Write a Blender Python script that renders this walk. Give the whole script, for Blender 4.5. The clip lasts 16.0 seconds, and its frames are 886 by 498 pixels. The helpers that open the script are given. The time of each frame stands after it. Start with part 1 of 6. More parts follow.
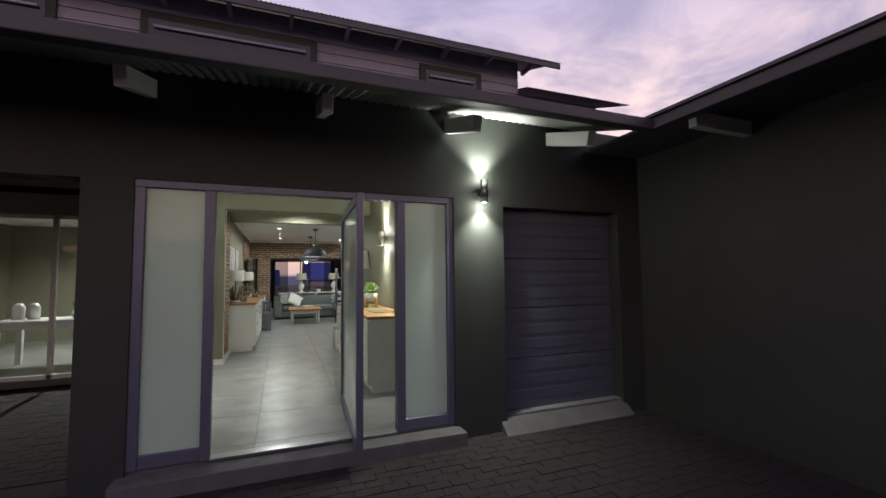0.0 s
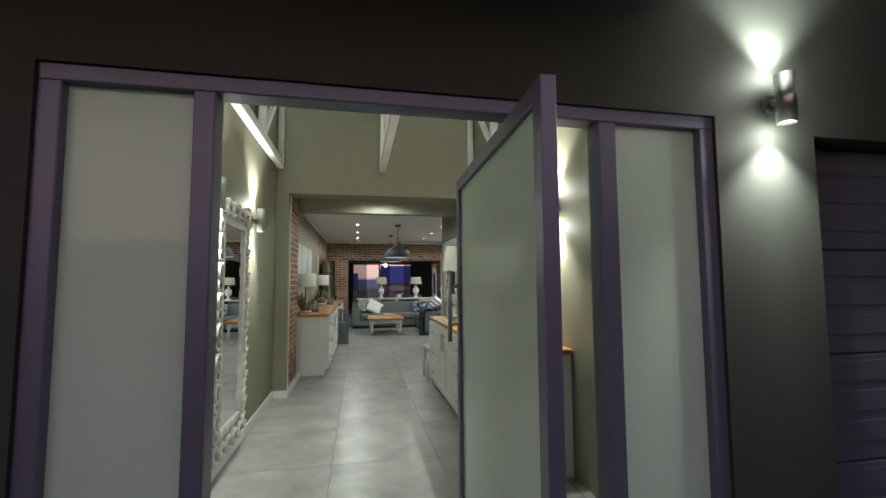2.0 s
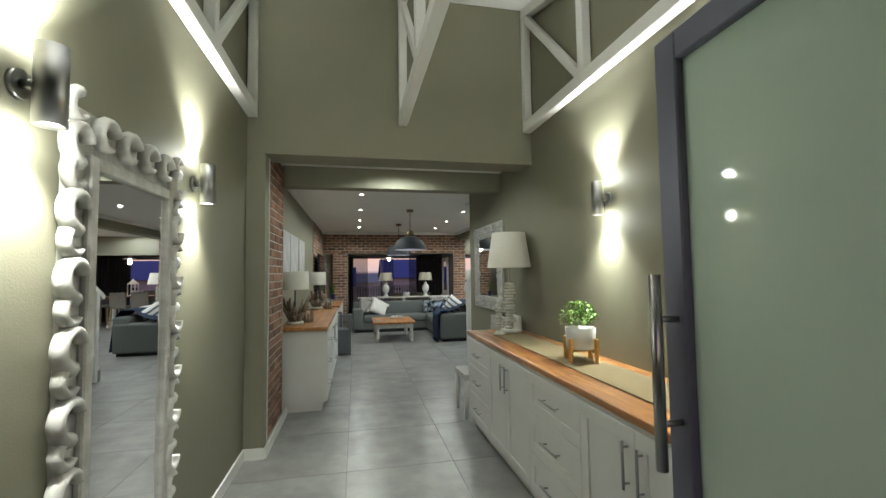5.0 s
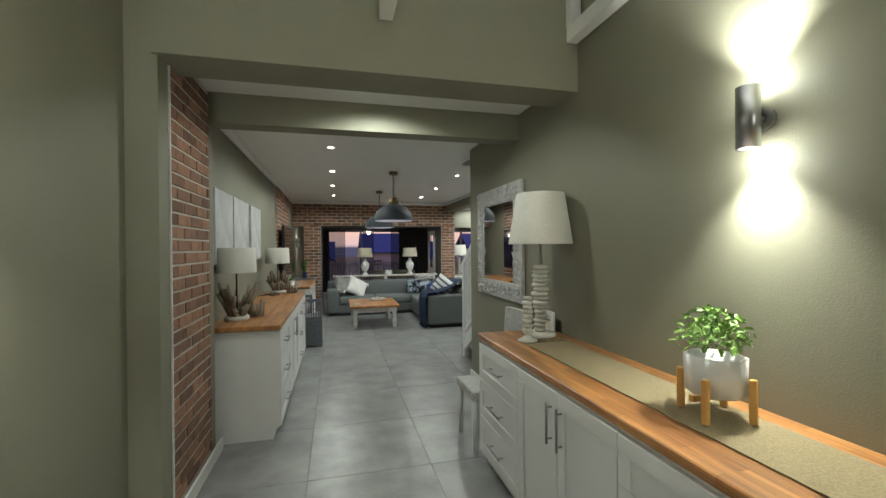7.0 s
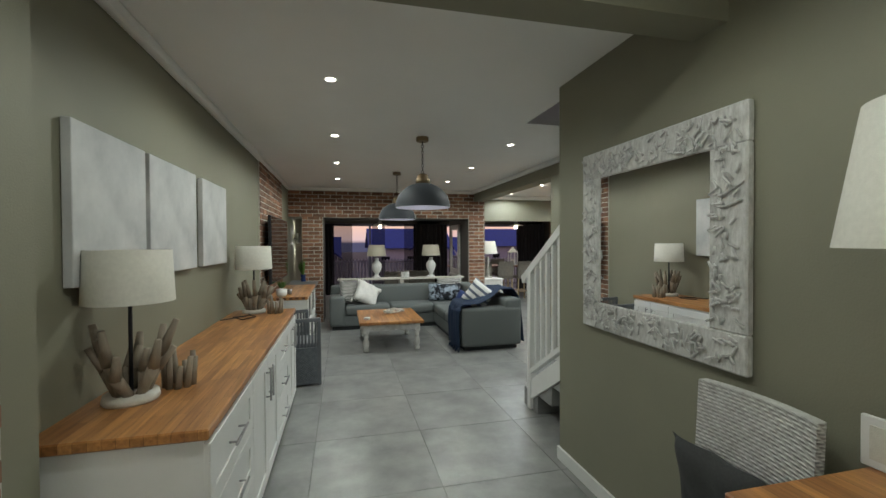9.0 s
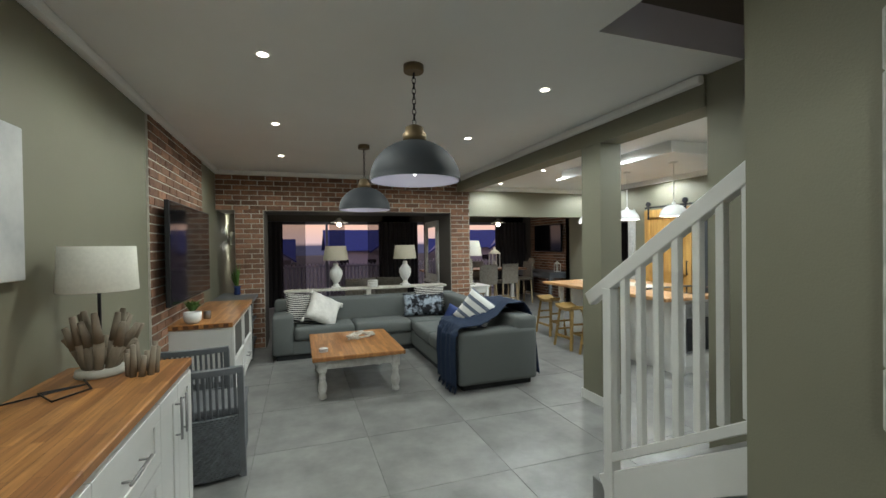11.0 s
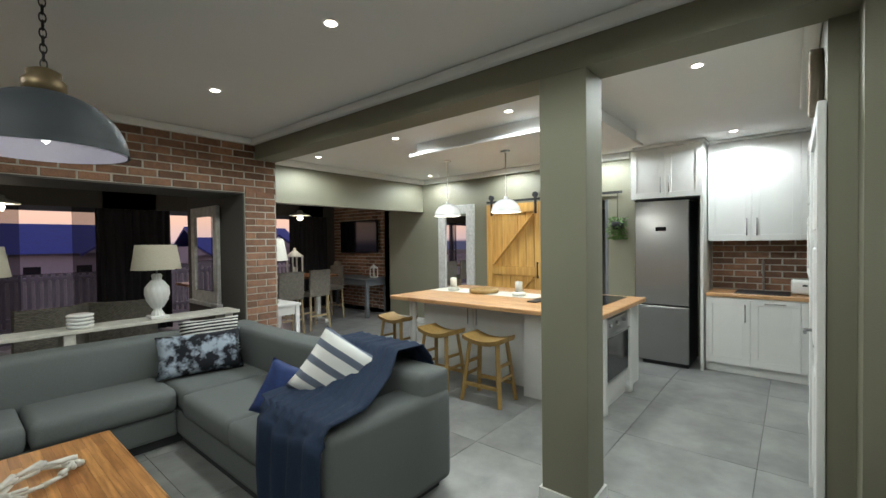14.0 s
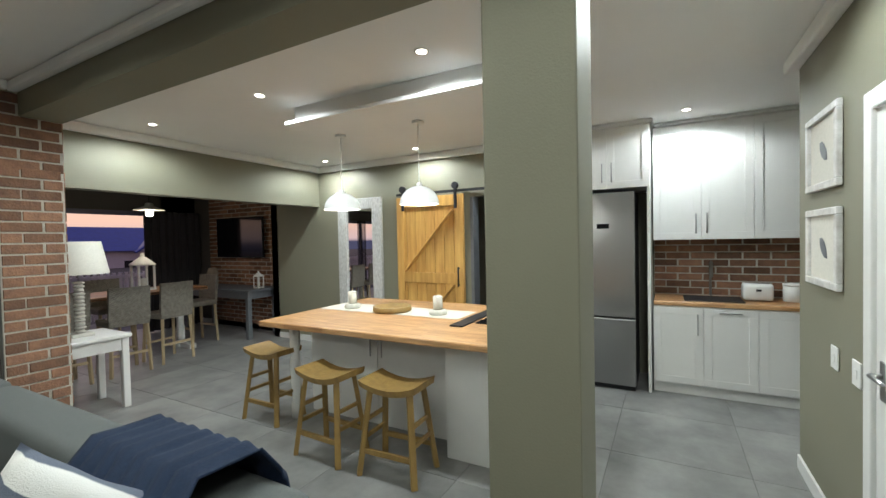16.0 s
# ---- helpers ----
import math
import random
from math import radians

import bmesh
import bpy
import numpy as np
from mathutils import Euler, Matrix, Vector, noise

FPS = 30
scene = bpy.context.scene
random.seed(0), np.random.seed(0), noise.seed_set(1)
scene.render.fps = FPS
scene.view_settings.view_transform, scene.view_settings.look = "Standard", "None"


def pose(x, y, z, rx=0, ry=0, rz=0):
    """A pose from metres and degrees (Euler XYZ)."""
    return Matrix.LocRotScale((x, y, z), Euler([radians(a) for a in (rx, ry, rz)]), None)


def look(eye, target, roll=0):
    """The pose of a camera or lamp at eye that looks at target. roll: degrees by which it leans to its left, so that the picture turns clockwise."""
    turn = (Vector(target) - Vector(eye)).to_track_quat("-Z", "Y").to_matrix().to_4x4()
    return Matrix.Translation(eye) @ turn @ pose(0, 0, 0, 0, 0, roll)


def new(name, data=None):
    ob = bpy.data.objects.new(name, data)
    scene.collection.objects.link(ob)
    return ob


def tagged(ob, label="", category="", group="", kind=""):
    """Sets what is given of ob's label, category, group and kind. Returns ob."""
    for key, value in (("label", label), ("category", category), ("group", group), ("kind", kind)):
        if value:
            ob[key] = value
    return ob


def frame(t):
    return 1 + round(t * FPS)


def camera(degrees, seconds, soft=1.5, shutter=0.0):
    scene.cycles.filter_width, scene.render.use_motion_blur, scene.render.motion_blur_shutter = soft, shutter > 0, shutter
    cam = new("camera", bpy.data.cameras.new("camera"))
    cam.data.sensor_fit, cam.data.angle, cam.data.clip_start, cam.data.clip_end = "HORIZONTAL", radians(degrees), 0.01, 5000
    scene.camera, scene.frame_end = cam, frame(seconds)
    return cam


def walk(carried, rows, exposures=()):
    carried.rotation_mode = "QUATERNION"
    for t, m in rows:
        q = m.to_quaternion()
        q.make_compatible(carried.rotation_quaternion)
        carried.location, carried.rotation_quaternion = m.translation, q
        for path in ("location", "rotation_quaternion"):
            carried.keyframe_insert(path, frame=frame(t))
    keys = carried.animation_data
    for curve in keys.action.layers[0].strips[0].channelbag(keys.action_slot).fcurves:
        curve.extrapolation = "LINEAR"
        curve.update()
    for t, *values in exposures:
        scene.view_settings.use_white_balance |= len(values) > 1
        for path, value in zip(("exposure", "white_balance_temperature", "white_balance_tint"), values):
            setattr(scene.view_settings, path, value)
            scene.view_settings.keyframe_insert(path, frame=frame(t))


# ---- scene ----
cam = camera(93.3, 16.0)
PATH = [
    (0, (0.012, -0.805, 1.437), (0.736, 1.055, 1.563), -0.6),
    (0.5, (0.053, -0.161, 1.457), (0.694, 1.729, 1.585), -0.7),
    (1, (0.04, 0.408, 1.469), (0.591, 2.327, 1.603), -0.7),
    (1.5, (0.056, 0.991, 1.469), (0.517, 2.932, 1.608), -0.6),
    (2, (0.024, 1.431, 1.465), (0.417, 3.386, 1.612), -0.3),
    (2.5, (-0.014, 1.788, 1.483), (0.358, 3.747, 1.628), -0.6),
    (3, (-0.002, 2.114, 1.506), (0.357, 4.076, 1.649), -0.6),
    (3.5, (-0.049, 2.451, 1.502), (0.308, 4.414, 1.642), -0.6),
    (4, (-0.11, 2.715, 1.518), (0.254, 4.677, 1.655), -0.5),
    (4.5, (-0.12, 2.985, 1.533), (0.262, 4.944, 1.665), -0.6),
    (7, (0.027, 4.591, 1.569), (0.523, 6.529, 1.56), -0.5),
    (7.5, (0.016, 5.103, 1.589), (0.511, 7.041, 1.565), -0.4),
    (8.5, (0.026, 6.131, 1.609), (0.493, 8.076, 1.579), -0.3),
    (10.8, (0.154, 8.21, 1.56), (0.723, 10.127, 1.541), -0.7),
    (11, (0.163, 8.392, 1.566), (0.818, 10.281, 1.544), -0.8),
    (11.5, (0.238, 8.811, 1.542), (1.105, 10.614, 1.528), -0.8),
    (12, (0.251, 9.183, 1.574), (1.31, 10.879, 1.548), -0.6),
    (12.5, (0.316, 9.63, 1.56), (1.542, 11.21, 1.531), -0.7),
    (13, (0.367, 10.063, 1.57), (1.686, 11.566, 1.537), -0.8),
    (13.5, (0.463, 10.434, 1.568), (1.885, 11.84, 1.529), -0.8),
    (14, (0.608, 10.78, 1.562), (2.141, 12.064, 1.527), -0.7),
    (14.5, (0.716, 11.06, 1.573), (2.353, 12.209, 1.536), -0.7),
    (15, (0.993, 11.255, 1.581), (2.704, 12.291, 1.539), -1.0),
    (15.5, (1.306, 11.37, 1.598), (3.045, 12.357, 1.545), -1.1),
    (16, (1.688, 11.433, 1.585), (3.448, 12.383, 1.539), -1.2),
]
walk(cam, [(t, look(eye, target, roll)) for t, eye, target, roll in PATH],
     exposures=[(0, 0.0), (16, 0.0)])

# ---- dusk sky ----
world = bpy.data.worlds.new("dusk")
scene.world = world
world.use_nodes = True


def node(tree, kind, **inputs):
    n = tree.nodes.new(kind)
    for key, value in inputs.items():
        n.inputs[key.replace("_", " ")].default_value = value
    return n


def ramp(tree, stops, fac=None):
    n = tree.nodes.new("ShaderNodeValToRGB")
    els = n.color_ramp.elements
    while len(els) < len(stops):
        els.new(0.5)
    for el, (p, c) in zip(els, stops):
        el.position, el.color = p, (*c, 1) if len(c) == 3 else c
    if fac is not None:
        tree.links.new(fac, n.inputs["Fac"])
    return n


def sky():
    tr = world.node_tree
    tr.nodes.clear()
    out = tr.nodes.new("ShaderNodeOutputWorld")
    bg = tr.nodes.new("ShaderNodeBackground")
    tc = tr.nodes.new("ShaderNodeTexCoord")
    sep = tr.nodes.new("ShaderNodeSeparateXYZ")
    tr.links.new(tc.outputs["Generated"], sep.inputs[0])
    grad = ramp(tr, [(0.0, (0.05, 0.05, 0.09)), (0.006, (0.46, 0.33, 0.33)), (0.05, (0.60, 0.38, 0.29)), (0.14, (0.70, 0.50, 0.42)),
                     (0.34, (0.66, 0.50, 0.49)), (0.55, (0.36, 0.32, 0.45)), (0.9, (0.12, 0.13, 0.26))], sep.outputs["Z"])
    mp = tr.nodes.new("ShaderNodeMapping")
    mp.inputs["Scale"].default_value = (1.6, 1.6, 3.4)
    tr.links.new(tc.outputs["Generated"], mp.inputs[0])
    nz = node(tr, "ShaderNodeTexNoise", Scale=2.6, Detail=7.0, Roughness=0.58, Distortion=0.6)
    tr.links.new(mp.outputs[0], nz.inputs["Vector"])
    cl = ramp(tr, [(0.44, (0.0,) * 3), (0.66, (1.0,) * 3)], nz.outputs["Fac"])
    mix = tr.nodes.new("ShaderNodeMixRGB")
    mix.inputs[2].default_value = (0.26, 0.235, 0.35, 1)
    mul = tr.nodes.new("ShaderNodeMath")
    mul.operation = "MULTIPLY"
    high = ramp(tr, [(0.10, (0.0,) * 3), (0.30, (0.85,) * 3)], sep.outputs["Z"])
    tr.links.new(high.outputs[0], mul.inputs[1])
    tr.links.new(cl.outputs[0], mul.inputs[0])
    tr.links.new(mul.outputs[0], mix.inputs[0])
    tr.links.new(grad.outputs[0], mix.inputs[1])
    tr.links.new(mix.outputs[0], bg.inputs[0])
    bg.inputs[1].default_value = 1.7
    tr.links.new(bg.outputs[0], out.inputs[0])


sky()
DOWN_W, PEND_W, SCONCE_W = 56.0, 1.0, 118.0


def lamp(name, kind, place, watts, colour=(0.945, 0.985, 0.89), target=None, size=0.05, cone=150, blend=0.6):
    data = bpy.data.lights.new(name, kind)
    data.energy, data.color = watts, colour
    if kind == "SPOT":
        data.spot_size, data.spot_blend = radians(cone), blend
    data.shadow_soft_size = size
    ob = new(name, data)
    ob.matrix_world = look(place, target) if target else Matrix.Translation(place)
    return ob


# ---- materials ----
def material(name, colour, rough=0.6, metal=0.0, scale=6.0, vary=0.12, bump=0.1, bump_scale=60.0, detail=4.0,
             stretch=(1, 1, 1), colour2=None, per_object=0.0, coat=0.0, emit=0.0):
    m = bpy.data.materials.new(name)
    m.use_nodes = True
    tr = m.node_tree
    b = tr.nodes["Principled BSDF"]
    tc = tr.nodes.new("ShaderNodeTexCoord")
    mp = tr.nodes.new("ShaderNodeMapping")
    mp.inputs["Scale"].default_value = stretch
    tr.links.new(tc.outputs["Object"], mp.inputs[0])
    nz = node(tr, "ShaderNodeTexNoise", Scale=scale, Detail=detail, Roughness=0.6)
    tr.links.new(mp.outputs[0], nz.inputs["Vector"])
    c2 = colour2 or tuple(max(0.0, c * (1 - 2.2 * vary)) for c in colour)
    cr = ramp(tr, [(0.22, c2), (0.78, colour)], nz.outputs["Fac"])
    last = cr.outputs[0]
    if per_object:
        oi = tr.nodes.new("ShaderNodeObjectInfo")
        hs = tr.nodes.new("ShaderNodeHueSaturation")
        ma = tr.nodes.new("ShaderNodeMapRange")
        ma.inputs["To Min"].default_value, ma.inputs["To Max"].default_value = 1 - per_object, 1 + per_object
        tr.links.new(oi.outputs["Random"], ma.inputs[0])
        tr.links.new(ma.outputs[0], hs.inputs["Value"])
        tr.links.new(last, hs.inputs["Color"])
        last = hs.outputs[0]
        add = tr.nodes.new("ShaderNodeVectorMath")
        tr.links.new(tc.outputs["Object"], add.inputs[0])
        com = tr.nodes.new("ShaderNodeCombineXYZ")
        mu = tr.nodes.new("ShaderNodeMath")
        mu.operation = "MULTIPLY"
        mu.inputs[1].default_value = 37.0
        tr.links.new(oi.outputs["Random"], mu.inputs[0])
        for i in range(3):
            tr.links.new(mu.outputs[0], com.inputs[i])
        tr.links.new(com.outputs[0], add.inputs[1])
        tr.links.new(add.outputs[0], mp.inputs[0])
    tr.links.new(last, b.inputs["Base Color"])
    b.inputs["Roughness"].default_value, b.inputs["Metallic"].default_value = rough, metal
    b.inputs["Coat Weight"].default_value = coat
    if bump:
        n2 = node(tr, "ShaderNodeTexNoise", Scale=bump_scale, Detail=3.0)
        tr.links.new(mp.outputs[0], n2.inputs["Vector"])
        bp = node(tr, "ShaderNodeBump", Strength=bump, Distance=0.01)
        tr.links.new(n2.outputs["Fac"], bp.inputs["Height"])
        tr.links.new(bp.outputs[0], b.inputs["Normal"])
    return m


def glowing(name, colour, strength):
    m = bpy.data.materials.new(name)
    m.use_nodes = True
    b = m.node_tree.nodes["Principled BSDF"]
    b.inputs["Base Color"].default_value = (0.8, 0.8, 0.8, 1)
    b.inputs["Emission Color"].default_value = (*colour, 1)
    b.inputs["Emission Strength"].default_value = strength
    return m


def clear(name, colour=(1, 1, 1), rough=0.0, mix=0.85):
    m = bpy.data.materials.new(name)
    m.use_nodes = True
    tr = m.node_tree
    tr.nodes.clear()
    out = tr.nodes.new("ShaderNodeOutputMaterial")
    tp = tr.nodes.new("ShaderNodeBsdfTransparent")
    tp.inputs[0].default_value = (*colour, 1)
    gl = tr.nodes.new("ShaderNodeBsdfGlossy")
    gl.inputs["Roughness"].default_value = rough
    fr = node(tr, "ShaderNodeFresnel", IOR=1.45)
    mx = tr.nodes.new("ShaderNodeMixShader")
    tr.links.new(fr.outputs[0], mx.inputs[0])
    tr.links.new(tp.outputs[0], mx.inputs[1])
    tr.links.new(gl.outputs[0], mx.inputs[2])
    tr.links.new(mx.outputs[0], out.inputs[0])
    return m


def frosted(name):
    m = bpy.data.materials.new(name)
    m.use_nodes = True
    tr = m.node_tree
    tr.nodes.clear()
    out = tr.nodes.new("ShaderNodeOutputMaterial")
    tl = tr.nodes.new("ShaderNodeBsdfTranslucent")
    tl.inputs[0].default_value = (0.84, 1.0, 0.90, 1)
    df = tr.nodes.new("ShaderNodeBsdfDiffuse")
    df.inputs[0].default_value = (0.84, 0.94, 0.85, 1)
    gl = tr.nodes.new("ShaderNodeBsdfGlossy")
    gl.inputs["Roughness"].default_value = 0.04
    fr = node(tr, "ShaderNodeFresnel", IOR=1.5)
    m1, m2 = tr.nodes.new("ShaderNodeMixShader"), tr.nodes.new("ShaderNodeMixShader")
    m1.inputs[0].default_value = 0.45
    tr.links.new(tl.outputs[0], m1.inputs[1])
    tr.links.new(df.outputs[0], m1.inputs[2])
    tr.links.new(fr.outputs[0], m2.inputs[0])
    tr.links.new(m1.outputs[0], m2.inputs[1])
    tr.links.new(gl.outputs[0], m2.inputs[2])
    tr.links.new(m2.outputs[0], out.inputs[0])
    return m


def butcher_block(name, along=1):
    """Oiled hardwood staves, about 4 cm wide, with random tones."""
    m = bpy.data.materials.new(name)
    m.use_nodes = True
    tr = m.node_tree
    b = tr.nodes["Principled BSDF"]
    tc = tr.nodes.new("ShaderNodeTexCoord")
    mp = tr.nodes.new("ShaderNodeMapping")
    if along == 1:
        mp.inputs["Rotation"].default_value = (0, 0, radians(90))
    tr.links.new(tc.outputs["Object"], mp.inputs[0])
    br = node(tr, "ShaderNodeTexBrick", Scale=1.0, Mortar_Size=0.0006, Brick_Width=0.42, Row_Height=0.042)
    br.offset = 0.37
    br.inputs["Color1"].default_value = (0.52, 0.255, 0.085, 1)
    br.inputs["Color2"].default_value = (0.30, 0.125, 0.04, 1)
    br.inputs["Mortar"].default_value = (0.12, 0.05, 0.02, 1)
    tr.links.new(mp.outputs[0], br.inputs["Vector"])
    m2 = tr.nodes.new("ShaderNodeMapping")
    m2.inputs["Scale"].default_value = (3, 45, 45)
    tr.links.new(mp.outputs[0], m2.inputs[0])
    nz = node(tr, "ShaderNodeTexNoise", Scale=1.5, Detail=5.0)
    tr.links.new(m2.outputs[0], nz.inputs["Vector"])
    g = ramp(tr, [(0.3, (0.62, 0.58, 0.55)), (0.7, (1.12, 1.1, 1.08))], nz.outputs["Fac"])
    mx = tr.nodes.new("ShaderNodeMixRGB")
    mx.blend_type = "MULTIPLY"
    mx.inputs[0].default_value = 1.0
    tr.links.new(br.outputs["Color"], mx.inputs[1])
    tr.links.new(g.outputs[0], mx.inputs[2])
    tr.links.new(mx.outputs[0], b.inputs["Base Color"])
    b.inputs["Roughness"].default_value = 0.38
    return m


OLIVE = material("olive_wall_paint", (0.215, 0.207, 0.150), 0.62, scale=1.3, vary=0.05, bump=0.12, bump_scale=140)
CHARCOAL = material("charcoal_exterior_paint", (0.044, 0.050, 0.042), 0.75, scale=1.5, vary=0.12, bump=0.07, bump_scale=220)
WHITE_CEIL = material("white_ceiling_paint", (0.80, 0.80, 0.785), 0.7, scale=1.2, vary=0.03, bump=0.05, bump_scale=150)
WHITE = material("white_satin_paint", (0.74, 0.74, 0.72), 0.38, scale=3, vary=0.04, bump=0.04, bump_scale=80)
WORN_WHITE = material("distressed_white_paint", (0.72, 0.72, 0.70), 0.55, scale=14, vary=0.1, bump=0.3, bump_scale=50, colour2=(0.42, 0.40, 0.37))
WHITEWASH = material("whitewashed_carved_wood", (0.66, 0.66, 0.64), 0.65, scale=55, bump=0.5, bump_scale=90, colour2=(0.34, 0.33, 0.31), stretch=(1, 1, 0.4))
BRICK = material("brown_red_brick", (0.300, 0.152, 0.088), 0.85, scale=16, vary=0.2, bump=0.5, bump_scale=70, colour2=(0.140, 0.076, 0.052), per_object=0.42)
MORTAR = material("pale_mortar", (0.60, 0.57, 0.50), 0.9, scale=20, vary=0.15, bump=0.4, bump_scale=80)
TILE = material("grey_cement_tile", (0.325, 0.325, 0.315), 0.34, scale=3.0, bump=0.015, bump_scale=60, detail=7, colour2=(0.125, 0.128, 0.126), per_object=0.05)
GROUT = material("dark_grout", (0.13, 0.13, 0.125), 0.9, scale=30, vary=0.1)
ALU = material("bronze_aluminium_frame", (0.16, 0.16, 0.225), 0.42, metal=0.35, scale=4, vary=0.05, bump=0.02)
STEEL = material("brushed_steel", (0.38, 0.38, 0.38), 0.30, metal=1.0, scale=1.5, vary=0.02, bump=0)
DARKMETAL = material("dark_metal", (0.03, 0.03, 0.034), 0.5, metal=0.6, vary=0.1)
PENDANT = material("matt_slate_enamel", (0.024, 0.029, 0.036), 0.68, scale=3, vary=0.08, bump=0.03)
PEND_IN = material("lavender_white_enamel", (0.62, 0.60, 0.72), 0.4, scale=2, vary=0.06)
BLOCK_Y, BLOCK_X = butcher_block("oiled_block_top_y", 1), butcher_block("oiled_block_top_x", 0)
PINE = material("knotty_pine", (0.74, 0.45, 0.13), 0.45, scale=2.2, bump=0.05, stretch=(9, 9, 0.8), colour2=(0.40, 0.19, 0.045), detail=6, per_object=0.08)
STOOLWOOD = material("mustard_stained_wood", (0.34, 0.215, 0.065), 0.5, scale=5, bump=0.1, stretch=(4, 4, 1), colour2=(0.20, 0.12, 0.035))
FABRIC = material("grey_sofa_weave", (0.142, 0.156, 0.153), 0.92, scale=160, vary=0.12, bump=0.35, bump_scale=420)
GREYWOOD = material("blue_grey_painted_wood", (0.145, 0.155, 0.170), 0.55, scale=8, vary=0.12, bump=0.12)
FROST = frosted("frosted_glass")
GLASS = clear("clear_glass")
MIRROR = material("mirror_silver", (0.88, 0.88, 0.88), 0.0, metal=1.0, vary=0.0, bump=0)
MIRROR.node_tree.nodes["Principled BSDF"].inputs["Roughness"].default_value = 0.0
BLACKGLASS = material("black_gloss_glass", (0.006, 0.006, 0.008), 0.08, vary=0, bump=0)
BULB = glowing("lit_bulb", (1, 0.88, 0.70), 14.0)
DIMBULB = glowing("dim_globe_bulb", (0.95, 0.93, 1.0), 0.9)
LED = glowing("downlight_led", (1, 0.93, 0.80), 22.0)
LINEN = material("lampshade_linen", (0.66, 0.64, 0.57), 0.9, scale=60, vary=0.06, bump=0.2, bump_scale=300)
DRIFT = material("driftwood", (0.30, 0.25, 0.19), 0.85, scale=12, vary=0.2, bump=0.5, bump_scale=40, stretch=(1, 1, 0.3))
PALEWOOD = material("bleached_wood", (0.62, 0.60, 0.54), 0.75, scale=12, vary=0.15, bump=0.4, bump_scale=40)
NAVY = material("navy_throw_cloth", (0.010, 0.026, 0.066), 0.95, scale=120, vary=0.2, bump=0.5, bump_scale=260)
ROYAL = material("royal_blue_velvet", (0.012, 0.035, 0.15), 0.8, scale=20, vary=0.2, bump=0.2)
CURTAIN = material("dark_sheer_curtain", (0.030, 0.027, 0.032), 0.9, scale=30, vary=0.15, bump=0.2)
# patio wall paint; its dark tone also gives the media cabinet its niche shade
PATIO = material("dark_taupe_paint_and_shade", (0.085, 0.080, 0.072), 0.7, scale=1.5, vary=0.06, bump=0.1)
LEAF = material("leaf_green", (0.10, 0.20, 0.035), 0.5, scale=30, vary=0.2, bump=0.1, colour2=(0.045, 0.10, 0.02))
CERAMIC = material("white_ceramic", (0.72, 0.72, 0.70), 0.25, scale=6, vary=0.04, bump=0.02)
PAVER = material("dark_brick_paver", (0.035, 0.029, 0.027), 0.85, scale=20, vary=0.2, bump=0.4, per_object=0.25)
CONCRETE = material("grey_concrete", (0.16, 0.155, 0.15), 0.85, scale=6, vary=0.15, bump=0.3)
ROOFTIN = material("corrugated_tin", (0.09, 0.085, 0.10), 0.5, metal=0.3, scale=4, vary=0.15)
TIN_UNDER = material("galvanised_tin", (0.36, 0.36, 0.35), 0.5, metal=0.2, scale=5, vary=0.15)
CLAPBOARD = material("lavender_white_clapboard", (0.30, 0.28, 0.36), 0.6, scale=4, vary=0.06)
GARAGE = material("grey_sectional_door_paint", (0.10, 0.105, 0.14), 0.5, scale=3, vary=0.06, bump=0.05)


# ---- mesh helpers ----
def box(bm, x0, x1, y0, y1, z0, z1, bevel=0.0, m=None):
    vs = [bm.verts.new(p) for p in ((x0, y0, z0), (x1, y0, z0), (x1, y1, z0), (x0, y1, z0),
                                    (x0, y0, z1), (x1, y0, z1), (x1, y1, z1), (x0, y1, z1))]
    fs = [bm.faces.new([vs[i] for i in q]) for q in ((3, 2, 1, 0), (4, 5, 6, 7), (0, 1, 5, 4), (1, 2, 6, 5), (2, 3, 7, 6), (3, 0, 4, 7))]
    if bevel:
        es = list({e for f in fs for e in f.edges})
        r = bmesh.ops.bevel(bm, geom=es, offset=bevel, segments=2 if bevel > 0.006 else 1, affect="EDGES", profile=0.6)
        vs = list({v for f in r["faces"] for v in f.verts} | {v for v in vs if v.is_valid})
    if m is not None:
        bmesh.ops.transform(bm, matrix=m, verts=vs)
    return bm


def boxes(*specs, bevel=0.0):
    bm = bmesh.new()
    for s in specs:
        box(bm, *s, bevel=bevel)
    return bm


def lathe(bm, profile, at=(0, 0, 0), seg=24, m=None):
    """A turned body from (radius, height) pairs."""
    rings, made = [], []
    for r, z in profile:
        ring = [bm.verts.new((at[0] + r * math.cos(2 * math.pi * i / seg), at[1] + r * math.sin(2 * math.pi * i / seg), at[2] + z)) for i in range(seg)]
        rings.append(ring)
        made += ring
    for a, b in zip(rings, rings[1:]):
        for i in range(seg):
            f = bm.faces.new((a[i], a[(i + 1) % seg], b[(i + 1) % seg], b[i]))
            f.smooth = True
    if profile[0][0] > 1e-4:
        bm.faces.new(rings[0][::-1])
    if profile[-1][0] > 1e-4:
        bm.faces.new(rings[-1])
    if m is not None:
        bmesh.ops.transform(bm, matrix=m, verts=made)
    return bm


def rod(bm, a, b, r0, r1=None, seg=10):
    a, b = Vector(a), Vector(b)
    m = Matrix.Translation(a) @ (b - a).to_track_quat("Z", "Y").to_matrix().to_4x4()
    return lathe(bm, [(r0, 0), (r1 if r1 is not None else r0, (b - a).length)], seg=seg, m=m)


